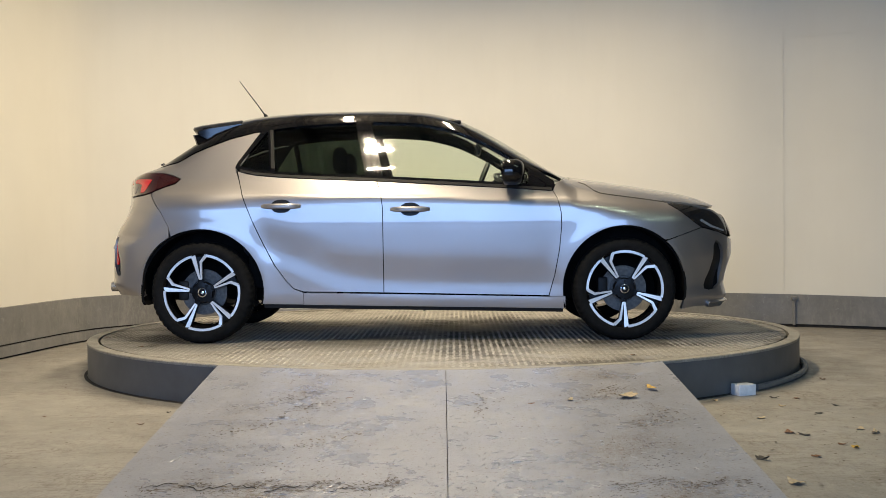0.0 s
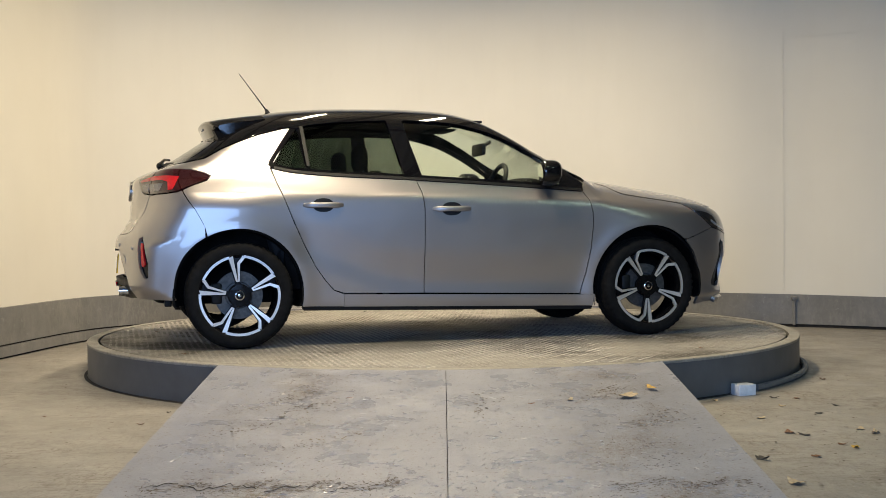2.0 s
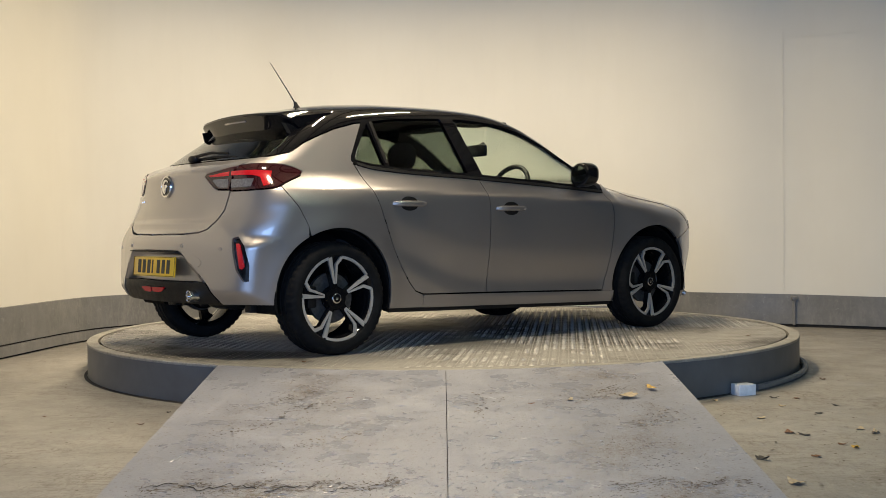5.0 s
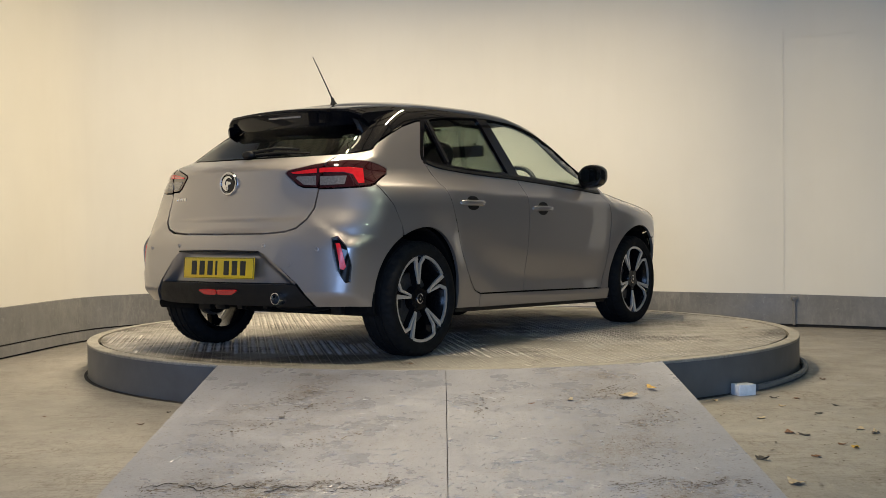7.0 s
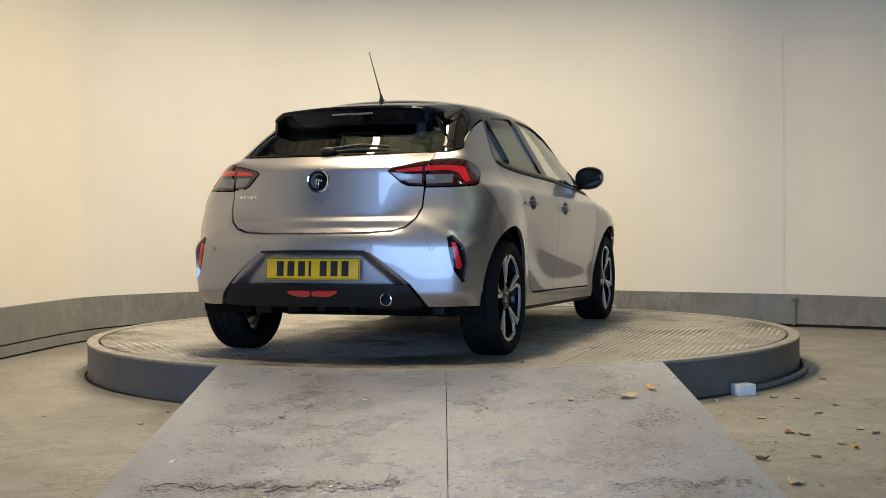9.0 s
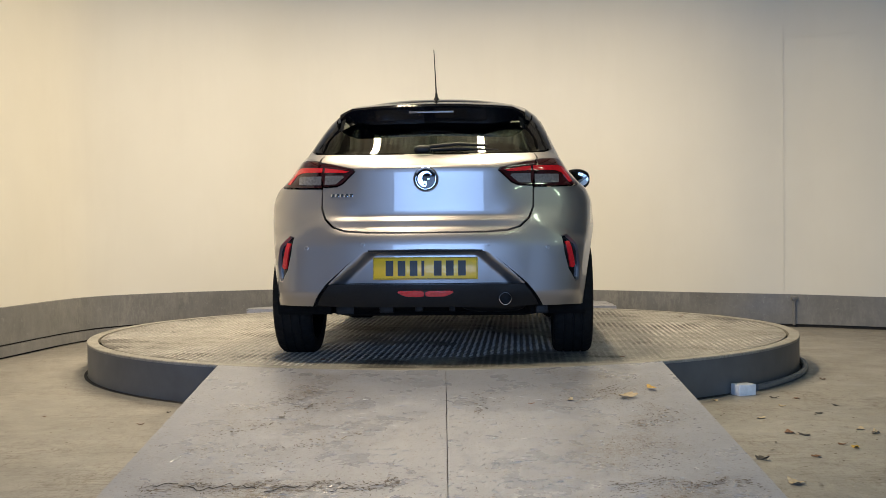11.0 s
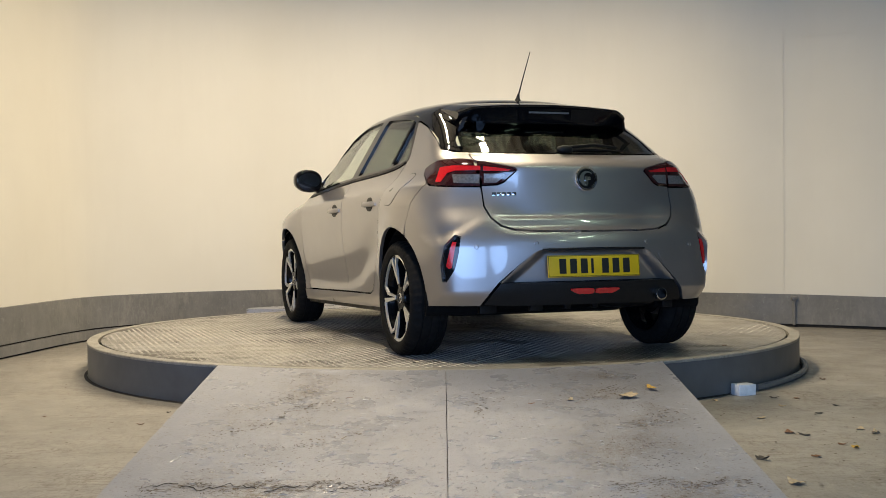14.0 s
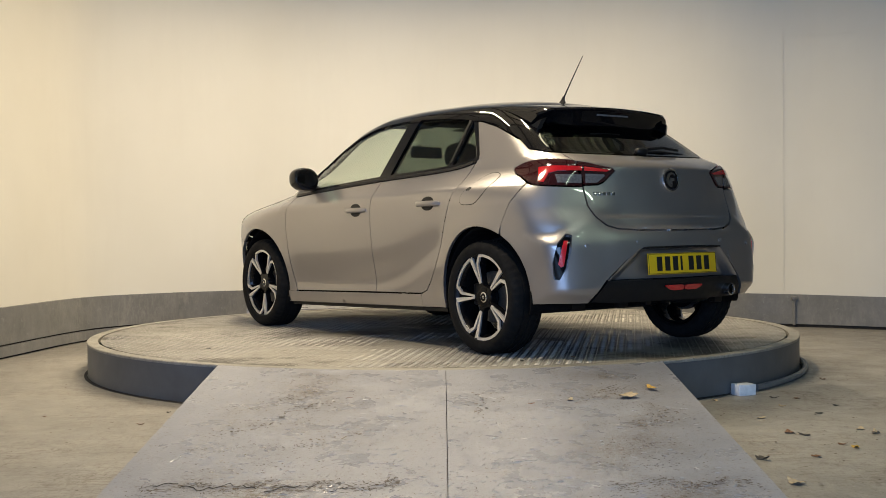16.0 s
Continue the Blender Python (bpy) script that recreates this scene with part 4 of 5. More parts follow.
def build_lamps():
    for s in (1, -1):
        def m(pts):
            return [(v * s, z) for v, z in rear_poly(pts)]
        outer = [(v * s, z) for v, z in chaikin([(-0.573, 0.892), (-0.573, 0.892), (-0.70, 0.893), (-0.80, 0.897), (-0.86, 0.904), (-0.906, 0.929), (-0.95, 0.948), (-1.02, 0.971), (-1.046, 0.995), (-0.984, 1.016), (-0.902, 1.030), (-0.78, 1.036), (-0.70, 1.034), (-0.615, 1.026), (-0.615, 1.026)], 1)]
        lamp = panel("tail_light", outer, "rear", LENS_DARK, CAR, "smoked red tail light", lift=0.004, gap=0.002, step=0.02, thick=0.03)
        bar = m([(-1.80, -0.567, 0.995), (-1.66, -0.66, 0.998), (-1.60, -0.71, 0.992), (-1.62, -0.725, 0.915), (-1.65, -0.715, 0.912), (-1.66, -0.69, 0.96), (-1.70, -0.665, 0.972), (-1.80, -0.567, 0.973)])
        panel("light_guide", bar, "rear", LENS_BRIGHT, lamp, "bright red light guide", lift=0.0065, gap=0, step=0.015, thick=0.004)
        clear = m([(-1.80, -0.570, 0.905), (-1.70, -0.67, 0.908), (-1.685, -0.675, 0.955), (-1.80, -0.570, 0.955)])
        panel("clear_segment", clear, "rear", LENS_CLEAR, lamp, "clear ribbed lamp segment", lift=0.006, gap=0.002, step=0.02, thick=0.004)
        inner = m([(-1.8, -0.553, 0.897), (-1.8, -0.468, 0.901), (-1.8, -0.433, 0.914), (-1.8, -0.366, 0.972), (-1.8, -0.378, 0.985), (-1.8, -0.528, 1.015), (-1.72, -0.552, 1.020)])
        li = panel("tail_light", inner, "rear", LENS_DARK, GATE, "smoked red inner tail light", lift=0.004, gap=0.002, step=0.02, thick=0.03)
        bar = m([(-1.8, -0.549, 0.971), (-1.8, -0.549, 0.993), (-1.8, -0.46, 0.984), (-1.8, -0.395, 0.975), (-1.8, -0.41, 0.967)])
        panel("light_guide", bar, "rear", LENS_BRIGHT, li, "bright red light guide", lift=0.0065, gap=0, step=0.015, thick=0.004)
        clear = m([(-1.8, -0.547, 0.906), (-1.8, -0.47, 0.908), (-1.8, -0.42, 0.945), (-1.8, -0.43, 0.956), (-1.8, -0.547, 0.958)])
        panel("clear_segment", clear, "rear", LENS_CLEAR, li, "clear ribbed lamp segment", lift=0.006, gap=0.002, step=0.02, thick=0.004)


build_lamps()


def build_spoiler():
    bm = bmesh.new()
    rows = []
    for y in np.linspace(-0.505, 0.505, 29):
        a = abs(y) / 0.505
        dx = 0.05 * a ** 2.2 + 0.03 * max(0, a - 0.9) / 0.1
        dz = -0.022 * a ** 2 - 0.022 * max(0, a - 0.86) / 0.14
        deep = 1 - 0.85 * float(step01(0.55, 1.0, a))
        sec = [(-1.10, 1.392), (-1.25, 1.378), (-1.38, 1.360), (-1.425, 1.350), (-1.432, 1.338), (-1.425, 1.326)]
        sec += [(-1.405, 1.325 - 0.050 * deep), (-1.378, 1.315 - 0.112 * deep), (-1.30, 1.315 - 0.115 * deep), (-1.20, 1.325), (-1.10, 1.36)]
        rows.append([bm.verts.new((x + dx * (1 if x < -1.2 else 0.3), y, z + dz)) for x, z in sec])
    for p, q in zip(rows, rows[1:]):
        for k in range(len(p)):
            j = (k + 1) % len(p)
            bm.faces.new((p[k], p[j], q[j], q[k]))
    bm.faces.new(rows[0])
    bm.faces.new(rows[-1])
    bmesh.ops.recalc_face_normals(bm, faces=bm.faces)
    sp = part("roof_spoiler", bm, BLACK_GLOSS, CAR, "gloss black roof spoiler")
    for s in (1, -1):
        fin = bmesh.new()
        pts = [(-1.27, 1.33), (-1.375, 1.322), (-1.42, 1.315), (-1.40, 1.27), (-1.385, 1.215), (-1.33, 1.245), (-1.27, 1.28)]
        lo = [fin.verts.new((x + 0.03, s * (0.462 + 0.30 * (1.33 - z)), z - 0.034)) for x, z in pts]
        hi = [fin.verts.new((x + 0.045, s * (0.486 + 0.30 * (1.33 - z)), z - 0.044)) for x, z in pts]
        fin.faces.new(lo)
        fin.faces.new(hi)
        for k in range(len(pts)):
            fin.faces.new((lo[k], lo[(k + 1) % 7], hi[(k + 1) % 7], hi[k]))
        bmesh.ops.recalc_face_normals(fin, faces=fin.faces)
        part("spoiler_fin", fin, BLACK_GLOSS, sp, "black side fin")
    bm = box(-1.4225, -0.12, 1.302, -1.400, 0.12, 1.313, 0.002)
    part("brake_light", bm, LENS_CLEAR, sp, "slim high-level brake light")


build_spoiler()


def ellipsoid(cx, cy, cz, rx, ry, rz, n=20, power=2.4):
    bm = bmesh.new()
    bmesh.ops.create_uvsphere(bm, u_segments=n * 2, v_segments=n, radius=1)
    for v in bm.verts:
        q = [math.copysign(abs(c) ** (2 / power), c) for c in v.co]
        v.co = (cx + q[0] * rx, cy + q[1] * ry, cz + q[2] * rz)
    return bm


def build_mirrors():
    for s in (1, -1):
        bm = ellipsoid(0, 0, 0, 0.078, 0.098, 0.072, 14, 3.0)
        for v in bm.verts:
            # flat, open rear face, pointed outer end, rounded front
            if v.co.x < -0.045:
                v.co.x = -0.045 + (v.co.x + 0.045) * 0.15
            u = (v.co.y + 0.108) / 0.216
            v.co.z *= 0.72 + 0.36 * math.sin(math.pi * min(max(u * 0.85 + 0.1, 0), 1))
            v.co.x += 0.03 * (0.5 - u)
            v.co = (0.595 + v.co.x, s * (0.868 + v.co.y), 1.005 + v.co.z + 0.012 * u)
        if s < 0:
            bmesh.ops.reverse_faces(bm, faces=bm.faces)
        door = (LEFT if s > 0 else RIGHT)[0]
        mi = part("door_mirror", bm, BLACK_GLOSS, door, "gloss black door mirror")
        bm = lathe([(0.001, 0.0), (0.05, 0.0), (0.052, 0.004), (0.0, 0.005)], 32, "x")
        bmesh.ops.scale(bm, vec=(-1, 1.6, 1.0), verts=bm.verts)
        bmesh.ops.recalc_face_normals(bm, faces=bm.faces)
        bmesh.ops.transform(bm, matrix=pose(0.543, s * 0.872, 1.012, 0, -4, s * 9), verts=bm.verts)
        part("mirror_glass", bm, MIRROR, mi, "mirror glass")
        bm = sweep([(0.63, s * 0.74, 0.945), (0.615, s * 0.79, 0.955), (0.60, s * 0.83, 0.972)], 0.026, 10)
        part("mirror_foot", bm, BLACK_PLASTIC, mi)


build_mirrors()


def build_handles():
    for s, doors in ((-1, RIGHT), (1, LEFT)):
        for door, cx, cz in ((doors[0], -0.012, 0.797), (doors[1], -0.785, 0.822)):
            def loop(rx, rz, ox=0, oz=0, p=2.2):
                out = []
                for k in range(28):
                    a = 2 * math.pi * k / 28
                    c, q = math.cos(a), math.sin(a)
                    out.append((cx + ox + rx * math.copysign(abs(c) ** (2 / p), c), cz + oz + rz * math.copysign(abs(q) ** (2 / p), q)))
                return [(-(x + XC + V_SIDE) * (1 if s < 0 else -1), z) for x, z in out]
            panel("handle_cup", loop(0.062, 0.040), "rear", BLACK_PLASTIC, door, "dark handle recess", lift=0.0015, gap=0, step=0.02, thick=0.004)
            bm = bmesh.new()
            rows = []
            (base,), (nrm,) = surface("rear", np.array([-(cx + XC + V_SIDE)]), np.array([cz]))
            for u in np.linspace(-1, 1, 17):
                x = cx + u * 0.119
                h = 0.0165 * (1 - abs(u) ** 5 * 0.45)
                d = 0.036 * (1 - abs(u) ** 3 * 0.85)
                p, n = surface("rear", np.array([-(x + XC + V_SIDE)]), np.array([cz]))
                y = abs(float(p[0, 1]))
                rows.append([bm.verts.new((x, s * (y + d * c), cz + 0.004 * u * u * 0 + h * q)) for c, q in ((0.55, -1), (0.9, -0.75), (1.0, -0.1), (0.97, 0.45), (0.8, 0.9), (0.5, 1), (0.3, 0.6), (0.3, -0.6))])
            for p, q in zip(rows, rows[1:]):
                for k in range(8):
                    bm.faces.new((p[k], p[(k + 1) % 8], q[(k + 1) % 8], q[k]))
            bm.faces.new(rows[0])
            bm.faces.new(rows[-1])
            bmesh.ops.recalc_face_normals(bm, faces=bm.faces)
            part("handle", bm, PAINT, door, "silver grey door handle")


build_handles()


def build_small():
    # aerial
    foot = lathe([(0.0, 0.055), (0.006, 0.05), (0.009, 0.03), (0.02, 0.008), (0.024, 0.0)], 16, "z")
    for v in foot.verts:
        v.co = (-0.985 + v.co.x * 1.7 - v.co.z * 0.45, v.co.y, 1.405 + v.co.z)
    a = part("aerial", foot, BLACK_PLASTIC, CAR, "black roof aerial")
    part("aerial_mast", sweep([(-1.005, 0, 1.445), (-1.06, 0, 1.522), (-1.175, 0, 1.676)], 0.0045, 8, 0.0022), BLACK_PLASTIC, a)
    # rear wiper
    bm = sweep([(-1.675, 0.035, 1.095), (-1.672, -0.02, 1.105), (-1.655, -0.15, 1.118), (-1.63, -0.30, 1.108)], 0.011, 8, 0.007)
    w = part("rear_wiper", bm, BLACK_PLASTIC, GATE, "black rear wiper")
    hub = ellipsoid(-1.672, 0.03, 1.09, 0.026, 0.045, 0.022, 10)
    part("wiper_cap", hub, BLACK_PLASTIC, w)
    part("wiper_blade", sweep([(-1.655, 0.02, 1.088), (-1.64, -0.16, 1.095), (-1.61, -0.36, 1.085)], 0.007, 6), BLACK_PLASTIC, w)
    # round badge on the tailgate
    p, n = surface("rear", np.array([0.0]), np.array([0.928]))
    q = Vector(p[0])
    turn = Vector(n[0]).to_track_quat("X", "Z").to_matrix().to_4x4()
    bm = lathe([(0.062, 0.0), (0.064, 0.008), (0.060, 0.014), (0.053, 0.012), (0.051, 0.007), (0.0, 0.009)], 40, "x")
    bmesh.ops.transform(bm, matrix=Matrix.Translation(q) @ turn, verts=bm.verts)
    badge = part("badge", bm, CHROME, GATE, "round chrome badge")
    bm = lathe([(0.049, 0.007), (0.049, 0.0095), (0.0, 0.0115)], 40, "x")
    bmesh.ops.transform(bm, matrix=Matrix.Translation(q) @ turn, verts=bm.verts)
    part("badge_field", bm, BLACK_GLOSS, badge, "black badge field")
    bm = bmesh.new()
    # a plain crescent and a small bar inside the ring
    arc = [radians(40 + 230 * k / 16) for k in range(17)]
    outer = [(0.040 * math.cos(a), 0.040 * math.sin(a)) for a in arc]
    inner = [(0.008 + 0.026 * math.cos(a), 0.004 + 0.026 * math.sin(a)) for a in arc]
    for k in range(16):
        quad = [outer[k], outer[k + 1], inner[k + 1], inner[k]]
        lo = [bm.verts.new((0.0095, y, z)) for y, z in quad]
        hi = [bm.verts.new((0.0145, y, z)) for y, z in quad]
        bm.faces.new(hi)
        for i in range(4):
            bm.faces.new((lo[i], lo[(i + 1) % 4], hi[(i + 1) % 4], hi[i]))
    add_box(bm, 0.0098, -0.012, -0.034, 0.0145, 0.006, 0.012, 0.002)
    add_box(bm, 0.0098, 0.004, -0.006, 0.0145, 0.022, 0.010, 0.002)
    bmesh.ops.recalc_face_normals(bm, faces=bm.faces)
    bmesh.ops.transform(bm, matrix=Matrix.Translation(q) @ turn, verts=bm.verts)
    part("badge_relief", bm, CHROME, badge, "raised chrome shapes")
    # model name as plain bars
    for k in range(5):
        y = 0.487 - 0.0262 * k
        p, n = surface("rear", np.array([plan_v(-1.8, y)]), np.array([0.852]))
        turn = Vector(n[0]).to_track_quat("X", "Z").to_matrix().to_4x4()
        bm = box(0.0, -0.010, -0.0085, 0.003, 0.010, 0.0085, 0.001)
        bmesh.ops.transform(bm, matrix=Matrix.Translation(Vector(p[0])) @ turn, verts=bm.verts)
        part("name_bar", bm, CHROME, GATE, "small chrome bar" if k == 0 else "")
    # number plate
    tilt = pose(-1.940, 0, 0.484, 0, 5, 0)
    bm = box(-0.004, -0.26, -0.0555, 0.004, 0.26, 0.0555, 0.003)
    bmesh.ops.transform(bm, matrix=tilt, verts=bm.verts)
    plate = part("number_plate", bm, YELLOW, BUMPER, "yellow rear number plate")
    for k, y in enumerate((0.178, 0.118, 0.058, 0.012, -0.062, -0.122, -0.182)):
        bm = box(-0.0055, y - (0.007 if k == 3 else 0.019), -0.0375, -0.0035, y + (0.007 if k == 3 else 0.019), 0.0375)
        bmesh.ops.transform(bm, matrix=tilt, verts=bm.verts)
        part("plate_bar", bm, INK, plate)
    bm = bmesh.new()
    for y0, z0, y1, z1 in ((-0.257, -0.0525, 0.257, -0.0505), (-0.257, 0.0505, 0.257, 0.0525), (-0.257, -0.0505, -0.255, 0.0505), (0.255, -0.0505, 0.257, 0.0505)):
        add_box(bm, -0.0052, y0, z0, -0.0038, y1, z1)
    bmesh.ops.transform(bm, matrix=tilt, verts=bm.verts)
    part("plate_border", bm, INK, plate)
    # black bar draws the shade line under the recess's upper edge
    bm = box(-1.955, -0.285, 0.566, -1.90, 0.285, 0.575, 0.003)
    part("recess_shade_bar", bm, BLACK_PLASTIC, BUMPER)
    # fog lamp, towing cover, sensors
    fog = [(plan_v(-1.9, y), z) for y, z in chaikin([(0.155, 0.372), (0.05, 0.375), (-0.05, 0.375), (-0.155, 0.372), (-0.10, 0.343), (0.10, 0.343)], 2)]
    panel("fog_lamp_surround", fog, "rear", BLACK_PLASTIC, BUMPER, "black fog lamp surround", lift=0.004, thick=0.02, gap=0)
    for pts in ([(0.150, 0.372), (0.08, 0.3735), (0.010, 0.3735), (0.006, 0.360), (0.010, 0.345), (0.08, 0.345), (0.105, 0.348)], [(-0.002, 0.372), (-0.08, 0.3735), (-0.150, 0.372), (-0.105, 0.348), (-0.08, 0.346), (-0.002, 0.346), (0.0, 0.358)]):
        lens = [(plan_v(-1.9, y), z) for y, z in chaikin(pts, 1)]
        panel("fog_lamp", lens, "rear", LENS_BRIGHT, BUMPER, "red ribbed rear fog lamp", lift=0.009, thick=0.01, gap=0)
    tow = [(plan_v(-1.88, y), z) for y, z in chaikin([(-0.375, 0.552), (-0.43, 0.545), (-0.475, 0.515), (-0.455, 0.49), (-0.42, 0.488)], 2)]
    panel("towing_cover", tow, "rear", PAINT, BUMPER, "", lift=0.0025, thick=0.004, gap=0)
    for y, z in ((0.611, 0.585), (0.313, 0.602), (-0.311, 0.602), (-0.612, 0.583)):
        p, n = surface("rear", np.array([plan_v(-1.86, y)]), np.array([z]))
        turn = Vector(n[0]).to_track_quat("X", "Z").to_matrix().to_4x4()
        bm = lathe([(0.0115, -0.002), (0.0115, 0.003), (0.009, 0.004), (0.0085, 0.002), (0.0, 0.002)], 20, "x")
        bmesh.ops.transform(bm, matrix=Matrix.Translation(Vector(p[0])) @ turn, verts=bm.verts)
        part("parking_sensor", bm, PAINT, BUMPER)
    # fuel flap on the left quarter panel
    fl = chaikin([(-1.10, 0.812), (-1.105, 0.87), (-1.21, 0.975), (-1.33, 0.978), (-1.335, 0.93), (-1.27, 0.815), (-1.18, 0.806)], 2)
    flap = panel("fuel_flap_seal", side_poly(fl), "rear", BLACK_PLASTIC, LEFT[2], "", lift=0.0008, thick=0.004, gap=-0.003, mirror=True)
    panel("fuel_flap", side_poly(fl), "rear", PAINT, LEFT[2], "silver grey fuel flap", lift=0.0022, thick=0.003, gap=0.0005, mirror=True)


build_small()


def build_under():
    bm = box(-1.60, -0.50, 0.245, 1.80, 0.50, 0.34, 0.03)
    part("underbody", bm, DARK_LINING, CAR, "dark underbody")
    bm = box(-0.86, -0.74, 0.215, 0.86, 0.74, 0.33, 0.02)
    part("floor_pan", bm, DARK_LINING, CAR)
    bm = box(-1.80, -0.60, 0.285, -1.60, 0.60, 0.62, 0.02)
    part("tail_panel", bm, DARK_LINING, CAR)
    bm = box(1.62, -0.60, 0.22, 1.88, 0.60, 0.74, 0.03)
    part("nose_panel", bm, DARK_LINING, CAR)
    bm = box(0.85, -0.60, 0.30, 0.92, 0.60, 0.93, 0.02)
    part("bulkhead", bm, DARK_LINING, CAR)
    for cx in (AXLE, -AXLE):
        for s in (1, -1):
            bm = bmesh.new()
            rows = []
            for k in range(29):
                a = radians(-25 + 230 * k / 28)
                c, q = math.cos(a), math.sin(a)
                rows.append([bm.verts.new((cx + r * c, s * y, max(0.235, ARCH_Z + r * q * 1.02))) for y, r in ((0.80, 0.362), (0.53, 0.362), (0.53, 0.02), (0.52, 0.02), (0.52, 0.375), (0.80, 0.375))])
            for p, q in zip(rows, rows[1:]):
                for k in range(6):
                    bm.faces.new((p[k], p[(k + 1) % 6], q[(k + 1) % 6], q[k]))
            bmesh.ops.recalc_face_normals(bm, faces=bm.faces)
            part("arch_liner", bm, DARK_LINING, CAR, "dark wheel arch liner", False)
    part("rear_axle", sweep([(-1.24, -0.62, 0.27), (-1.20, -0.5, 0.24), (-1.20, 0.5, 0.24), (-1.24, 0.62, 0.27)], 0.045, 10), BLACK_PLASTIC, CAR)
    part("front_axle", sweep([(1.25, -0.62, 0.27), (1.25, 0.62, 0.27)], 0.04, 10), BLACK_PLASTIC, CAR)
    sil = ellipsoid(-1.64, -0.33, 0.292, 0.10, 0.17, 0.045, 12, 3)
    ex = part("silencer", sil, BLACK_PLASTIC, CAR, "dark exhaust silencer")
    bm = lathe([(0.026, 0.0), (0.028, -0.005), (0.031, -0.004), (0.032, 0.004), (0.032, 0.14), (0.026, 0.14)], 32, "x", True)
    for v in bm.verts:
        v.co = (-1.930 + v.co.x, -0.395 + v.co.y, 0.331 + v.co.z)
    tip = part("tailpipe", bm, CHROME, ex, "chrome tailpipe")
    bm = lathe([(0.028, 0.05), (0.0, 0.051)], 32, "x")
    for v in bm.verts:
        v.co = (-1.930 + v.co.x, -0.395 + v.co.y, 0.331 + v.co.z)
    part("pipe_bore", bm, TAR, tip)
    # brackets hanging under the tail
    for x, y, w, d in ((-1.72, 0.05, 0.05, 0.03), (-1.70, 0.22, 0.09, 0.04), (-1.70, -0.12, 0.04, 0.03), (-1.60, 0.45, 0.12, 0.06), (-1.66, -0.58, 0.08, 0.05)):
        part("hanger", box(x - 0.02, y - w * 0.4, 0.275 - d * 0.7, x + 0.02, y + w * 0.4, 0.30, 0.005), BLACK_PLASTIC, CAR)


build_under()

# ---- wheels ----
TYRE_R = 0.308


def wheel_meshes():
    h = 0.1025
    prof = [(0.229, -h * 0.80), (0.236, -h * 0.94), (0.262, -h * 1.03), (0.287, -h * 0.98), (0.300, -h * 0.86), (0.3065, -h * 0.70)]
    for g in (-0.45, 0.0, 0.45):
        prof += [(TYRE_R, h * g - 0.006), (TYRE_R - 0.007, h * g - 0.0045), (TYRE_R - 0.007, h * g + 0.0045), (TYRE_R, h * g + 0.006)]
    prof += [(r, -a) for r, a in prof[:6][::-1]]
    tyre = lathe(prof, 144, "y", True)
    # tread blocks at the shoulders
    for v in tyre.verts:
        k = round(math.degrees(math.atan2(v.co.z, v.co.x)) / 360 * 144) % 3
        if k == 0 and abs(v.co.y) > h * 0.55 and math.hypot(v.co.x, v.co.z) > 0.296:
            f = 0.972
            v.co.x, v.co.z = v.co.x * f, v.co.z * f
    barrel = lathe([(0.229, -0.086), (0.236, -0.092), (0.236, -0.084), (0.222, -0.076), (0.206, -0.04), (0.196, 0.03), (0.206, 0.085), (0.222, 0.095), (0.222, 0.085), (0.200, 0.02), (0.203, -0.04), (0.219, -0.075)][::-1], 72, "y", True)
    # spokes: outer face looks along -y
    arms, faces_ = bmesh.new(), bmesh.new()

    def block(bm, quad, y0, y1):
        lo = [bm.verts.new((x, y0, z)) for x, z in quad]
        hi = [bm.verts.new((x, y1, z)) for x, z in quad]
        bm.faces.new(lo)
        bm.faces.new(hi)
        n = len(quad)
        for k in range(n):
            bm.faces.new((lo[k], lo[(k + 1) % n], hi[(k + 1) % n], hi[k]))

    def pol(r, d):
        return (r * math.cos(radians(d)), r * math.sin(radians(d)))

    for k in range(5):
        c = 72 * k + 90
        block(arms, [pol(0.045, c - 36), pol(0.078, c - 15), pol(0.180, c - 14), pol(0.214, c - 21), pol(0.228, c - 19), pol(0.228, c + 4), pol(0.214, c + 5), pol(0.078, c + 5), pol(0.045, c + 30)], -0.070, -0.035)
        # wide straight strip, narrow bent strip, and the rim's edge up to the next spoke
        for quad, ys in (([pol(0.078, c - 6), pol(0.080, c + 1.5), pol(0.222, c + 3.4), pol(0.231, c - 3.2)], (-0.074, -0.074, -0.088, -0.088)),
                         ([pol(0.080, c - 13), pol(0.078, c - 6), pol(0.187, c - 8.8), pol(0.181, c - 13.3)], (-0.074, -0.074, -0.084, -0.084)),
                         ([pol(0.181, c - 13.3), pol(0.187, c - 8.8), pol(0.231, c - 17.5), pol(0.214, c - 20.5)], (-0.084, -0.084, -0.088, -0.088))):
            lo = [faces_.verts.new((x, y, z)) for (x, z), y in zip(quad, ys)]
            hi = [faces_.verts.new((x, y + 0.012, z)) for (x, z), y in zip(quad, ys)]
            faces_.faces.new(lo)
            faces_.faces.new(hi)
            for i in range(4):
                faces_.faces.new((lo[i], lo[(i + 1) % 4], hi[(i + 1) % 4], hi[i]))
        for i in range(8):
            a0, a1 = c + 2.0 + 51.0 * i / 8, c + 2.0 + 51.0 * (i + 1) / 8
            block(faces_, [pol(0.217, a0), pol(0.232, a0), pol(0.232, a1), pol(0.217, a1)], -0.0885, -0.078)
    for bm in (arms, faces_):
        bmesh.ops.recalc_face_normals(bm, faces=bm.faces)
    hub = lathe([(0.0, -0.072), (0.060, -0.070), (0.066, -0.06), (0.066, -0.02), (0.0, -0.02)], 32, "y")
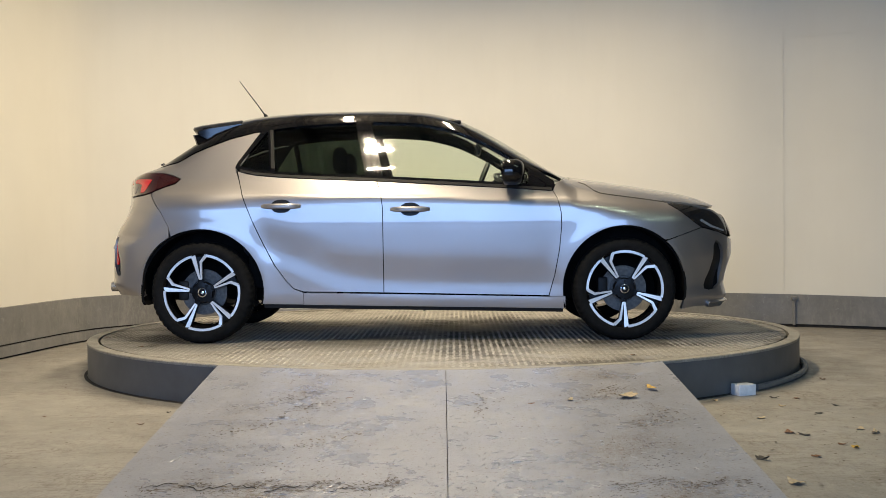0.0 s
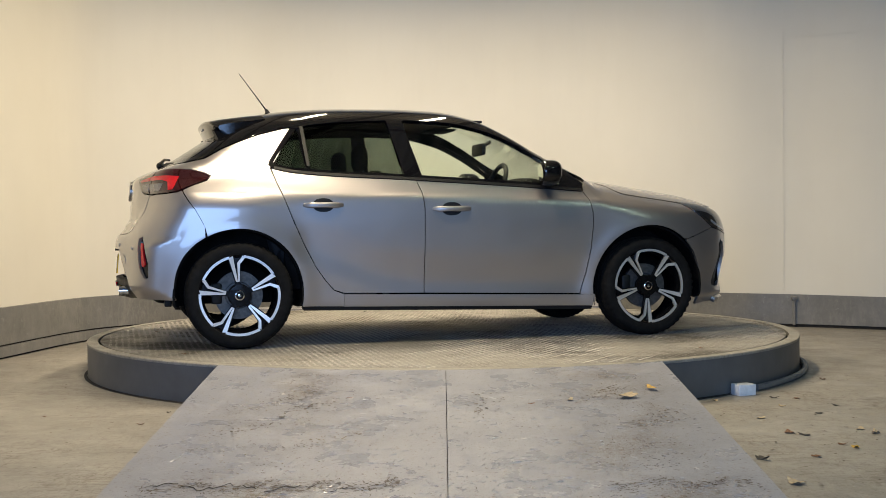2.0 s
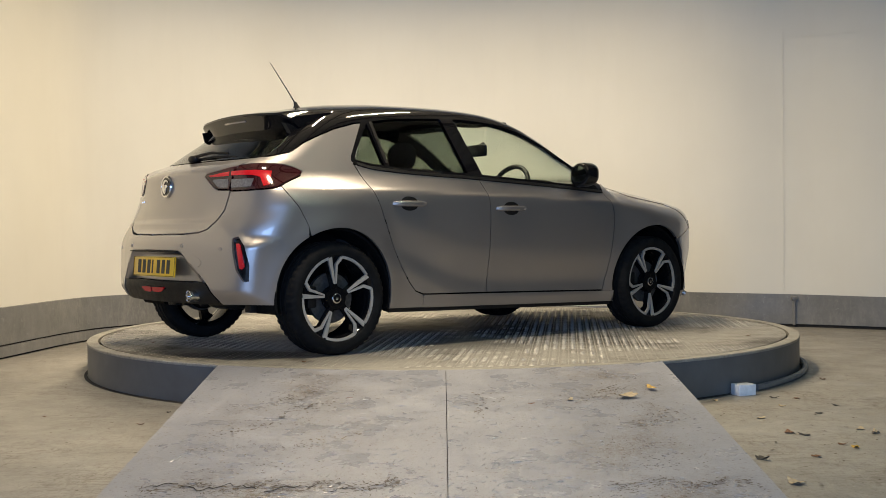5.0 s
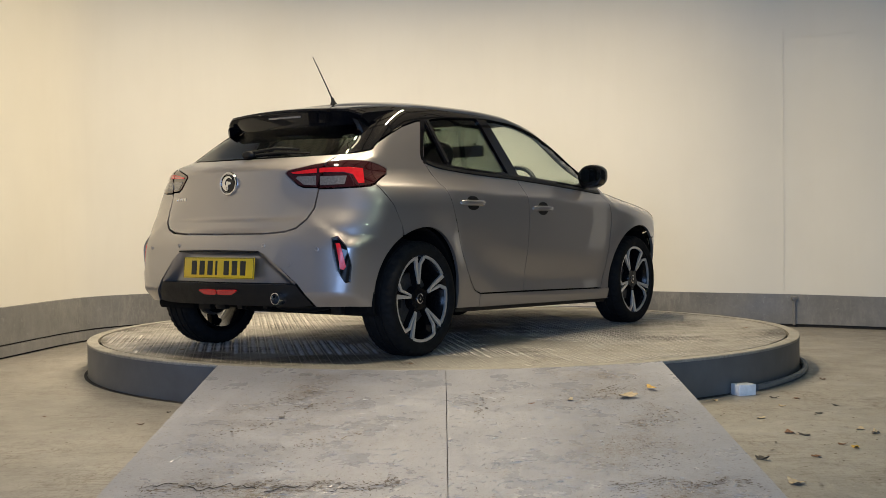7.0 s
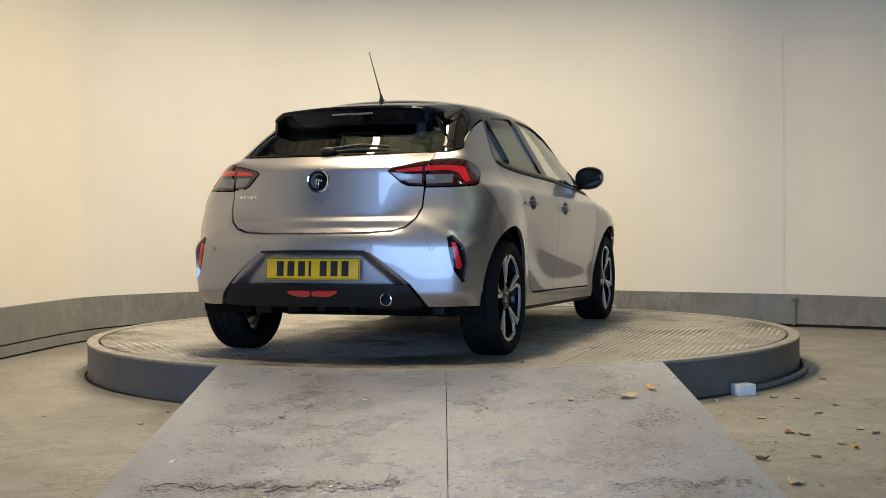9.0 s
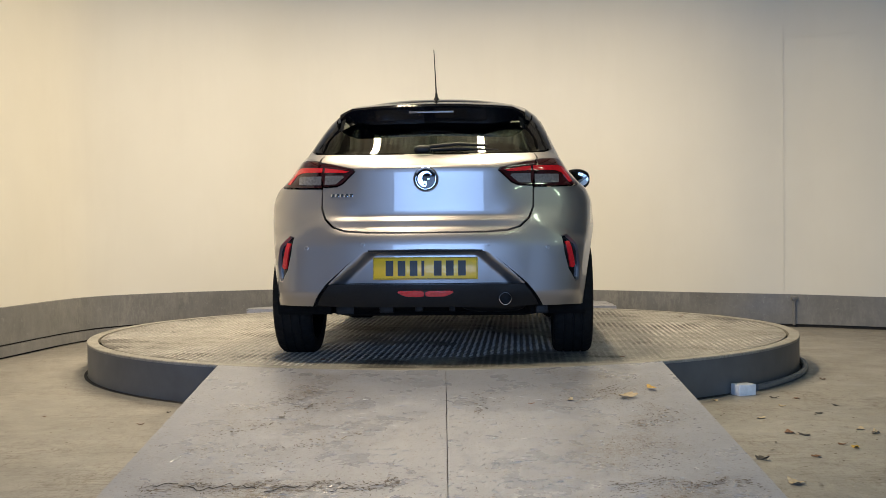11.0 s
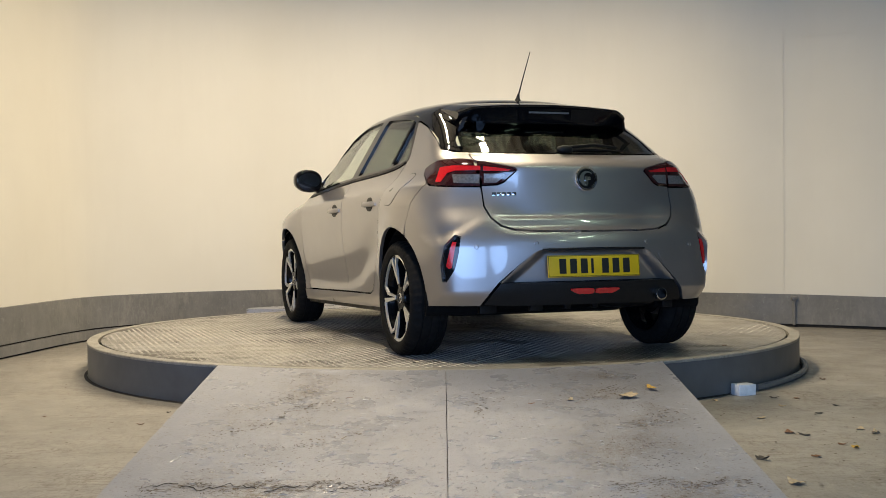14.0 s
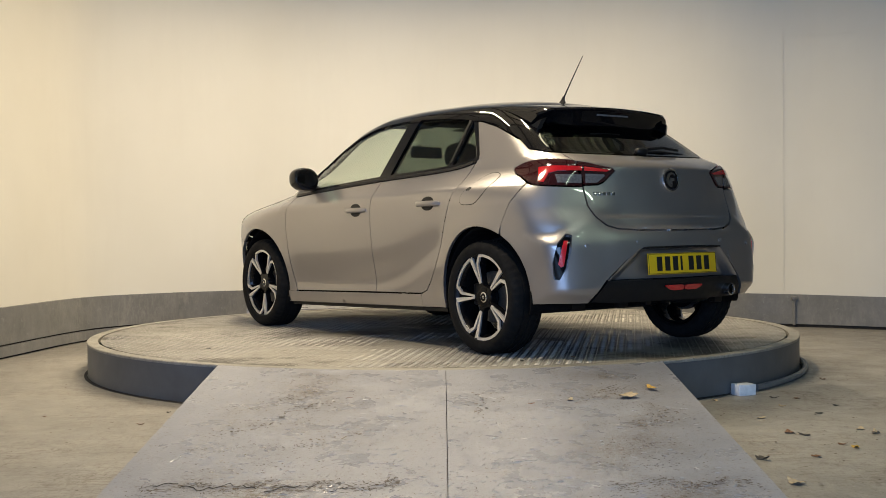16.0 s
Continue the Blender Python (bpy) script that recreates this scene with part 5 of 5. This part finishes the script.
    cap = lathe([(0.0, -0.0765), (0.024, -0.0765), (0.028, -0.074), (0.029, -0.068), (0.0, -0.068)], 32, "y")
    emblem = lathe([(0.010, -0.0778), (0.021, -0.0778), (0.022, -0.0764), (0.009, -0.0764)], 24, "y", True)
    bolts = []
    for k in range(4):
        a = radians(45 + 90 * k)
        b = lathe([(0.0, -0.072), (0.010, -0.072), (0.012, -0.066), (0.0, -0.066)], 10, "y")
        for v in b.verts:
            v.co += Vector((0.045 * math.cos(a), 0, 0.045 * math.sin(a)))
        bolts.append(("wheel_bolt", b, RIM_BLACK, "", "rim"))
    brake = lathe([(0.0, 0.0), (0.075, 0.0), (0.078, -0.012), (0.138, -0.012), (0.138, 0.012), (0.0, 0.012)], 48, "y")
    caliper = box(-0.155, -0.025, -0.05, -0.095, 0.035, 0.07, 0.012)
    back = lathe([(0.0, 0.03), (0.10, 0.03), (0.125, 0.04), (0.0, 0.04)], 40, "y")
    out = []
    for name, bm, mat, label, up in (("tyre", tyre, RUBBER, "black low-profile tyre", None), ("rim", barrel, RIM_BLACK, "gloss black alloy rim", None), ("spokes", arms, RIM_BLACK, "gloss black spokes", "rim"),
                                     ("spoke_face", faces_, MACHINED, "bright machined spoke faces", "rim"), ("hub", hub, RIM_BLACK, "", "rim"), ("hub_cap", cap, CHROME, "silver hub cap", "rim"), ("cap_emblem", emblem, RIM_BLACK, "", "rim"),
                                     *bolts, ("brake_disc", brake, BRAKE, "worn steel brake disc", None), ("brake_caliper", caliper, BLACK_PLASTIC, "", None), ("brake_backplate", back, DARK_LINING, "", None)):
        me = finish(name, bm, mat)
        out.append((name, me.data, label, up))
        bpy.data.objects.remove(me)
    return out


WHEEL = wheel_meshes()


def build_wheels():
    for name, x, s, turn in (("front_right", AXLE, -1, -38), ("rear_right", -AXLE, -1, -12.6), ("front_left", AXLE, 1, 27), ("rear_left", -AXLE, 1, -24)):
        w = new("wheel")
        w.parent = CAR
        w.matrix_basis = pose(x, s * 0.747, TYRE_R, 0, 0, 0 if s < 0 else 180) @ pose(0, 0, 0, 0, turn, 0)
        tagged(w, "black alloy wheel with machined spokes")
        for part_name, me, label, up in WHEEL:
            ob = new(part_name, me)
            ob.parent = w
            if part_name == "brake_caliper":
                ob.rotation_euler = (0, radians(-turn), 0)
            if label:
                tagged(ob, label)


build_wheels()

# ---- inside the car ----


def build_cabin():
    for s in (1, -1):
        y = s * 0.36
        bm = bmesh.new()
        add_box(bm, -0.30, y - 0.25, 0.36, 0.25, y + 0.25, 0.56, 0.05)
        seat = part("front_seat", bm, FABRIC, CAR, "dark fabric front seat")
        bm = bmesh.new()
        vs = add_box(bm, -0.07, -0.24, 0.0, 0.08, 0.24, 0.58, 0.05)
        for v in bm.verts:
            v.co.y *= 1 - 0.25 * max(0, v.co.z - 0.2) / 0.4
        bmesh.ops.transform(bm, matrix=pose(-0.26, y, 0.48, 0, -18, 0), verts=bm.verts)
        part("backrest", bm, FABRIC, seat)
        bm = ellipsoid(-0.475, y, 1.12, 0.045, 0.125, 0.085, 12, 2.6)
        part("headrest", bm, FABRIC, seat)
        bm = sweep([(-0.45, y - 0.06, 0.98), (-0.47, y - 0.06, 1.08)], 0.006, 6)
        part("headrest_post", bm, CHROME, seat)
        bm = ellipsoid(-1.08, s * 0.42, 1.075, 0.04, 0.11, 0.07, 12, 2.6)
        part("rear_headrest", bm, FABRIC, CAR)
        # inner lining of the sides
        bm = box(-1.0, s * 0.70, 0.33, 0.85, s * 0.735, 0.93, 0.01)
        part("door_lining", bm, DARK_LINING, CAR)
    bm = box(-1.02, -0.66, 0.36, -0.62, 0.66, 0.60, 0.05)
    bench = part("rear_bench", bm, FABRIC, CAR, "dark fabric rear bench")
    bm = box(-0.07, -0.62, 0.0, 0.07, 0.62, 0.52, 0.05)
    bmesh.ops.transform(bm, matrix=pose(-0.98, 0, 0.52, 0, -14, 0), verts=bm.verts)
    part("bench_back", bm, FABRIC, bench)
    bm = box(-1.55, -0.56, 0.965, -1.13, 0.56, 0.985, 0.006)
    part("parcel_shelf", bm, DARK_LINING, CAR, "dark parcel shelf")
    bm = bmesh.new()
    rows = []
    for x, z in ((0.50, 0.70), (0.52, 0.86), (0.58, 0.915), (0.66, 0.935), (0.80, 0.935), (0.92, 0.955), (0.92, 0.70)):
        rows.append([bm.verts.new((x, yy, z)) for yy in (-0.69, -0.2, 0.2, 0.69)])
    for p, q in zip(rows, rows[1:] + rows[:1]):
        for k in range(3):
            bm.faces.new((p[k], p[k + 1], q[k + 1], q[k]))
    bmesh.ops.recalc_face_normals(bm, faces=bm.faces)
    part("dashboard", bm, DARK_LINING, CAR, "dark dashboard")
    part("instrument_hood", ellipsoid(0.60, -0.36, 0.955, 0.11, 0.17, 0.045, 12, 2.6), DARK_LINING, CAR)
    part("centre_screen", box(0.515, -0.13, 0.86, 0.535, 0.13, 1.0, 0.005), BLACK_GLOSS, CAR, "black centre screen")
    pts = []
    for k in range(33):
        a = 2 * math.pi * k / 32
        pts.append((0.0, 0.175 * math.cos(a), 0.165 * math.sin(a)))
    bm = sweep(pts, 0.016, 8)
    add_box(bm, -0.02, -0.06, -0.05, 0.03, 0.06, 0.05, 0.015)
    add_box(bm, -0.006, -0.165, -0.02, 0.008, 0.165, 0.012, 0.004)
    bmesh.ops.transform(bm, matrix=pose(0.405, -0.36, 0.93, 0, 22, 0), verts=bm.verts)
    part("steering_wheel", bm, BLACK_PLASTIC, CAR, "black steering wheel")
    bm = box(0.40, -0.125, 1.165, 0.43, 0.125, 1.245, 0.012)
    rm = part("interior_mirror", bm, BLACK_PLASTIC, CAR, "black interior mirror")
    part("mirror_stalk", sweep([(0.43, 0, 1.22), (0.50, 0, 1.262)], 0.012, 8), BLACK_PLASTIC, rm)
    for s in (1, -1):
        part("sun_visor", box(0.13, s * 0.14, 1.345, 0.30, s * 0.46, 1.36, 0.005), FABRIC, CAR)


build_cabin()

# ---- small things of the hall ----


def build_leaf(x, y, z, size, mat, turn, curl):
    bm = bmesh.new()
    rim = []
    n = 14
    for k in range(n):
        a = 2 * math.pi * k / n
        r = size * (0.62 + 0.38 * abs(math.cos(a * 1.5)) + random.uniform(-0.12, 0.12))
        u, v = r * math.cos(a), 0.62 * r * math.sin(a)
        rim.append((u, v, curl * size * (u * u / size / size + random.uniform(0, 0.5) * abs(v) / size) + 0.002))
    top = [bm.verts.new(p) for p in rim]
    low = [bm.verts.new((p[0], p[1], p[2] - 0.0012)) for p in rim]
    a, b = bm.verts.new((0, 0, 0.0035)), bm.verts.new((0, 0, 0.002))
    for k in range(n):
        j = (k + 1) % n
        bm.faces.new((a, top[k], top[j]))
        bm.faces.new((b, low[j], low[k]))
        bm.faces.new((top[k], low[k], low[j], top[j]))
    bmesh.ops.recalc_face_normals(bm, faces=bm.faces)
    ob = finish("leaf", bm, mat, None, False)
    ob.matrix_basis = pose(x, y, z, 0, 0, turn)
    return ob


LEAF_BROWN = simple("brown_leaf", (0.16, 0.075, 0.035), 0.7, 0, 0, 0.4, 60)
LEAF_PALE = simple("pale_dry_leaf", (0.42, 0.33, 0.21), 0.7, 0, 0, 0.3, 60)
LEAF_DARK = simple("dark_wet_leaf", (0.035, 0.03, 0.025), 0.6, 0, 0, 0.4, 60)
LEAF_DIRT = simple("brown_dirt", (0.10, 0.076, 0.05), 0.85, 0, 0, 0.6, 9)
LEAF_GOLD = simple("yellow_leaf", (0.50, 0.30, 0.05), 0.6, 0, 0, 0.3, 60)


def build_litter():
    rnd = random.Random(4)
    spots = [(1.48, -2.91, 0.036, LEAF_BROWN), (1.53, -2.97, 0.030, LEAF_DARK), (1.46, -2.53, 0.026, LEAF_PALE), (1.66, -2.18, 0.024, LEAF_PALE), (1.81, -1.92, 0.022, LEAF_BROWN), (1.77, -2.40, 0.022, LEAF_DARK),
             (1.81, -2.84, 0.032, LEAF_PALE), (1.84, -2.94, 0.030, LEAF_PALE), (1.21, -3.48, 0.034, LEAF_DARK), (1.43, -3.44, 0.026, LEAF_BROWN), (1.21, -3.91, 0.045, LEAF_PALE), (1.64, -3.27, 0.026, LEAF_GOLD),
             (1.93, -2.16, 0.018, LEAF_DARK), (1.38, -1.97, 0.022, LEAF_PALE), (-1.40, -2.53, 0.018, LEAF_BROWN), (-1.93, -2.27, 0.014, LEAF_BROWN), (-1.35, -2.19, 0.014, LEAF_DARK), (2.18, -1.18, 0.02, LEAF_BROWN), (1.70, -1.89, 0.026, LEAF_DARK), (1.61, -3.20, 0.022, LEAF_BROWN),
             (0.80, -2.83, 0.055, LEAF_PALE), (0.93, -2.68, 0.034, LEAF_GOLD), (0.37, -2.95, 0.018, LEAF_BROWN), (-0.41, -2.82, 0.015, LEAF_BROWN), (-0.665, -3.14, 0.014, LEAF_DARK), (0.545, -2.89, 0.022, LEAF_PALE), (0.34, -2.33, 0.012, LEAF_DARK)]
    words = {LEAF_BROWN: "curled brown fallen leaf", LEAF_PALE: "pale dry curled leaf", LEAF_DARK: "dark withered fallen leaf", LEAF_GOLD: "yellow fallen autumn leaf"}
    for x, y, size, mat in spots:
        on_ramp = -1.14 < x < 1.10 and y > RAMP_END
        z = ramp_z(y) + 0.004 if on_ramp else 0.0
        ob = build_leaf(x, y, z, size, mat, rnd.uniform(0, 360), rnd.uniform(0.15, 0.5))
        if on_ramp:
            ob.matrix_basis = pose(x, y, z, 5.6, 0, 0) @ pose(0, 0, 0, 0, 0, rnd.uniform(0, 360))
        tagged(ob, words[mat] + (" on the ramp" if on_ramp else " on the concrete"), "leaf", "fallen leaves")
    return []


build_litter()
# leaves that ride on the turntable: heading at the start and radius
RIDERS = []
for ang, rad, sz, mt in ((-196, 1.93, 0.020, LEAF_BROWN), (-205, 2.0, 0.018, LEAF_DARK), (-150, 2.05, 0.018, LEAF_BROWN), (95, 1.8, 0.018, LEAF_DARK), (-60, 2.0, 0.018, LEAF_BROWN)):
    lf = build_leaf(0, 0, 0, sz, mt, 0, 0.35)
    tagged(lf, "small withered leaf riding on the tread plate", "leaf", "fallen leaves")
    RIDERS.append((lf, ang, rad))


def build_dirt():
    """Flakes of dirt and bits of leaf, too many to count, thickest where the wheels run."""
    rnd = random.Random(21)
    verts, faces = [], []

    def flake(x, y, z, length, width, a):
        k = len(verts)
        c, s = math.cos(a), math.sin(a)
        n = 6
        for i in range(n):
            g = 2 * math.pi * i / n + rnd.uniform(-0.3, 0.3)
            u, v = length * math.cos(g) * rnd.uniform(0.5, 1), width * math.sin(g) * rnd.uniform(0.6, 1)
            verts.append((x + u * c - v * s, y + u * s + v * c, z + 0.1 * (u * s + v * c) * (1 if z > 0.004 else 0)))
        faces.append(tuple(range(k, k + n)))

    for _ in range(2600):
        side = rnd.random()
        if side < 0.42:
            x, y = rnd.gauss(-0.66, 0.17), rnd.uniform(-4.3, -2.3)
        elif side < 0.80:
            x, y = rnd.gauss(0.74, 0.15), rnd.uniform(-4.3, -2.3)
        else:
            x, y = rnd.uniform(-1.1, 1.05), rnd.uniform(-4.3, -2.35)
        if not -1.1 < x < 1.06 or (math.sin(y * 9 + x * 4) + math.sin(y * 23 + 1.3) < rnd.uniform(-1.6, 1.2)):
            continue
        z = DISC * (y - RAMP_END) / (-math.sqrt(2.303 ** 2 - x * x) - RAMP_END) + 0.0032
        if rnd.random() < 0.75:
            flake(x, y, z, rnd.uniform(0.003, 0.011), rnd.uniform(0.0012, 0.0032), rnd.gauss(0.2, 1.2))
        else:
            flake(x, y, z, rnd.uniform(0.003, 0.006), rnd.uniform(0.002, 0.005), rnd.uniform(0, 3))
    # larger crumbs, and a few trails of them, spread over the whole ramp
    crumbs = [(rnd.uniform(-1.08, 1.04), rnd.uniform(-4.2, -2.4)) for _ in range(38)]
    for cx, cy, ax, ay in ((-0.62, -2.75, 0.10, 0.09), (-0.55, -2.95, 0.08, 0.06), (-0.80, -3.3, 0.12, 0.08), (0.16, -2.95, 0.03, 0.16), (-0.42, -3.45, 0.12, 0.10), (0.72, -2.75, 0.08, 0.12), (0.86, -3.2, 0.10, 0.14)):
        crumbs += [(cx + ax * g + rnd.gauss(0, 0.035), cy + ay * g + rnd.gauss(0, 0.035)) for g in (rnd.uniform(-1, 1) for _ in range(60))]
    for x, y in crumbs:
        if -1.08 < x < 1.04:
            z = DISC * (y - RAMP_END) / (-math.sqrt(2.303 ** 2 - x * x) - RAMP_END) + 0.0034
            flake(x, y, z, rnd.uniform(0.003, 0.011) * (1.5 if rnd.random() < 0.08 else 1), rnd.uniform(0.002, 0.007), rnd.uniform(0, 3))
    for _ in range(430):
        x, y = (rnd.uniform(1.2, 2.6), rnd.uniform(-4.0, -0.6)) if rnd.random() < 0.75 else (rnd.uniform(-2.9, -1.2), rnd.uniform(-4.0, -0.6))
        if math.hypot(x, y) > 2.36:
            flake(x, y, 0.0025, rnd.uniform(0.004, 0.017), rnd.uniform(0.002, 0.008), rnd.uniform(0, 3))
    # torn, dirty edge along the crack
    for _ in range(700):
        x = rnd.uniform(-1.02, -0.15) if rnd.random() < 0.7 else rnd.uniform(0.55, 1.05)
        y = -4.02 + 0.03 * math.sin(x * 28) + rnd.gauss(0, 0.025) - 0.05 * rnd.random() ** 2
        z = DISC * (y - RAMP_END) / (-math.sqrt(2.303 ** 2 - x * x) - RAMP_END) + 0.0036
        flake(x, y, z, rnd.uniform(0.004, 0.018), rnd.uniform(0.001, 0.0035), rnd.gauss(0.1, 0.7))
    me = bpy.data.meshes.new("dirt")
    me.from_pydata(verts, [], faces)
    me.materials.append(LEAF_DIRT)
    tagged(new("dirt", me), "brown flakes of dirt scattered over ramp and floor", "dirt", kind="stuff")


build_dirt()


def build_paint_chip_glints():
    """Pale slivers that draw white glints of lifted paint, thickest towards the ramp's foot."""
    rnd = random.Random(5)
    verts, faces = [], []
    for _ in range(1100):
        x, y = rnd.gauss(0.1, 0.5), -4.3 + 1.5 * rnd.random() ** 2.2
        if not -1.08 < x < 1.04:
            continue
        z = DISC * (y - RAMP_END) / (-math.sqrt(2.303 ** 2 - x * x) - RAMP_END) + 0.0042
        a, l, w = rnd.gauss(0.6, 0.9), rnd.uniform(0.003, 0.016), rnd.uniform(0.0005, 0.0014)
        c, q, k = math.cos(a), math.sin(a), len(verts)
        for u, v, h in ((-l, -w, 0), (l, -w * 0.4, 0), (l, w * 0.4, 0.001), (-l, w, 0.0015)):
            verts.append((x + u * c - v * q, y + u * q + v * c, z + h + 0.1 * (u * q + v * c)))
        faces.append((k, k + 1, k + 2, k + 3))
    me = bpy.data.meshes.new("paint_chip_glints")
    me.from_pydata(verts, [], faces)
    me.materials.append(CHIP_GLINT)
    tagged(new("paint_chip_glints", me), "pale slivers of lifted paint drawn as glints on the ramp", "paint", kind="stuff")


build_paint_chip_glints()


def build_extras():
    bm = box(-0.051, -0.04, 0.0, 0.051, 0.04, 0.058, 0.002)
    b = finish("carton", bm, CARD, None, True)
    b.matrix_basis = pose(1.575, -1.76, 0.0, 0, 0, 20)
    tagged(b, "small white box standing beside the turntable", "box")
    pts = [(2.335 * math.cos(radians(a)), 2.335 * math.sin(radians(a)), 0.018) for a in np.linspace(-44, 14, 30)]
    h = finish("hose", sweep(pts, 0.018, 8), HOSE)
    tagged(h, "grey hose lying along the turntable foot", "hose")
    bm = slab([(-1.70, 2.26), (1.5, 2.26), (1.5, 3.05), (-1.0, 3.05), (-1.70, 2.45)], 0.0, DISC - 0.004)
    s = finish("rear_platform", bm, RAMP_PAINT, None, False)
    tagged(s, "low grey platform behind the turntable", "platform", kind="structure")
    # joints of the wall boards
    for x, y, z, long, rx, rz in ((3.70, 1.965, 2.525, 0.75, 0, -33), (2.985, 2.402, 2.25, 1.92, 90, -19.5), (0.075, 3.266, 2.25, 1.92, 90, -2)):
        bm = bmesh.new()
        if rx:
            add_box(bm, -0.0010, -0.0007, -long, 0.0010, 0.0015, long)
        else:
            add_box(bm, -long, -0.001, -0.001, long, 0.001, 0.001)
        j = finish("trim_joint", bm, WALL, None, False)
        j.matrix_basis = pose(x, y, z, 0, 0, rz)
        tagged(j, "thin joint line between wall boards", "trim", kind="structure")
    bm = sweep([(3.06, 2.335, 0.02), (3.06, 2.335, 0.245)], 0.014, 10)
    add_box(bm, 3.035, 2.315, 0.235, 3.085, 2.36, 0.265, 0.004)
    p = finish("pipe_stub", bm, PLINTH)
    tagged(p, "short grey pipe stub in front of the plinth", "pipe")


build_extras()


def car_pose(t):
    a = radians(START + SPEED * t)
    ox, oy = -0.170, -0.048
    return pose(ox * math.cos(a) - oy * math.sin(a), ox * math.sin(a) + oy * math.cos(a), DISC, 0, 0, math.degrees(a))


def motions():
    times = [0.5 * k for k in range(33)]
    walk(CAR, [(t, car_pose(t)) for t in times])
    walk(TURN, [(t, pose(0, 0, 0, 0, 0, START + SPEED * t)) for t in times])
    for leaf, ang, rad in RIDERS:
        walk(leaf, [(t, pose(rad * math.cos(radians(ang + SPEED * t)), rad * math.sin(radians(ang + SPEED * t)), DISC + 0.001, 0, 0, ang + SPEED * t)) for t in times])


motions()
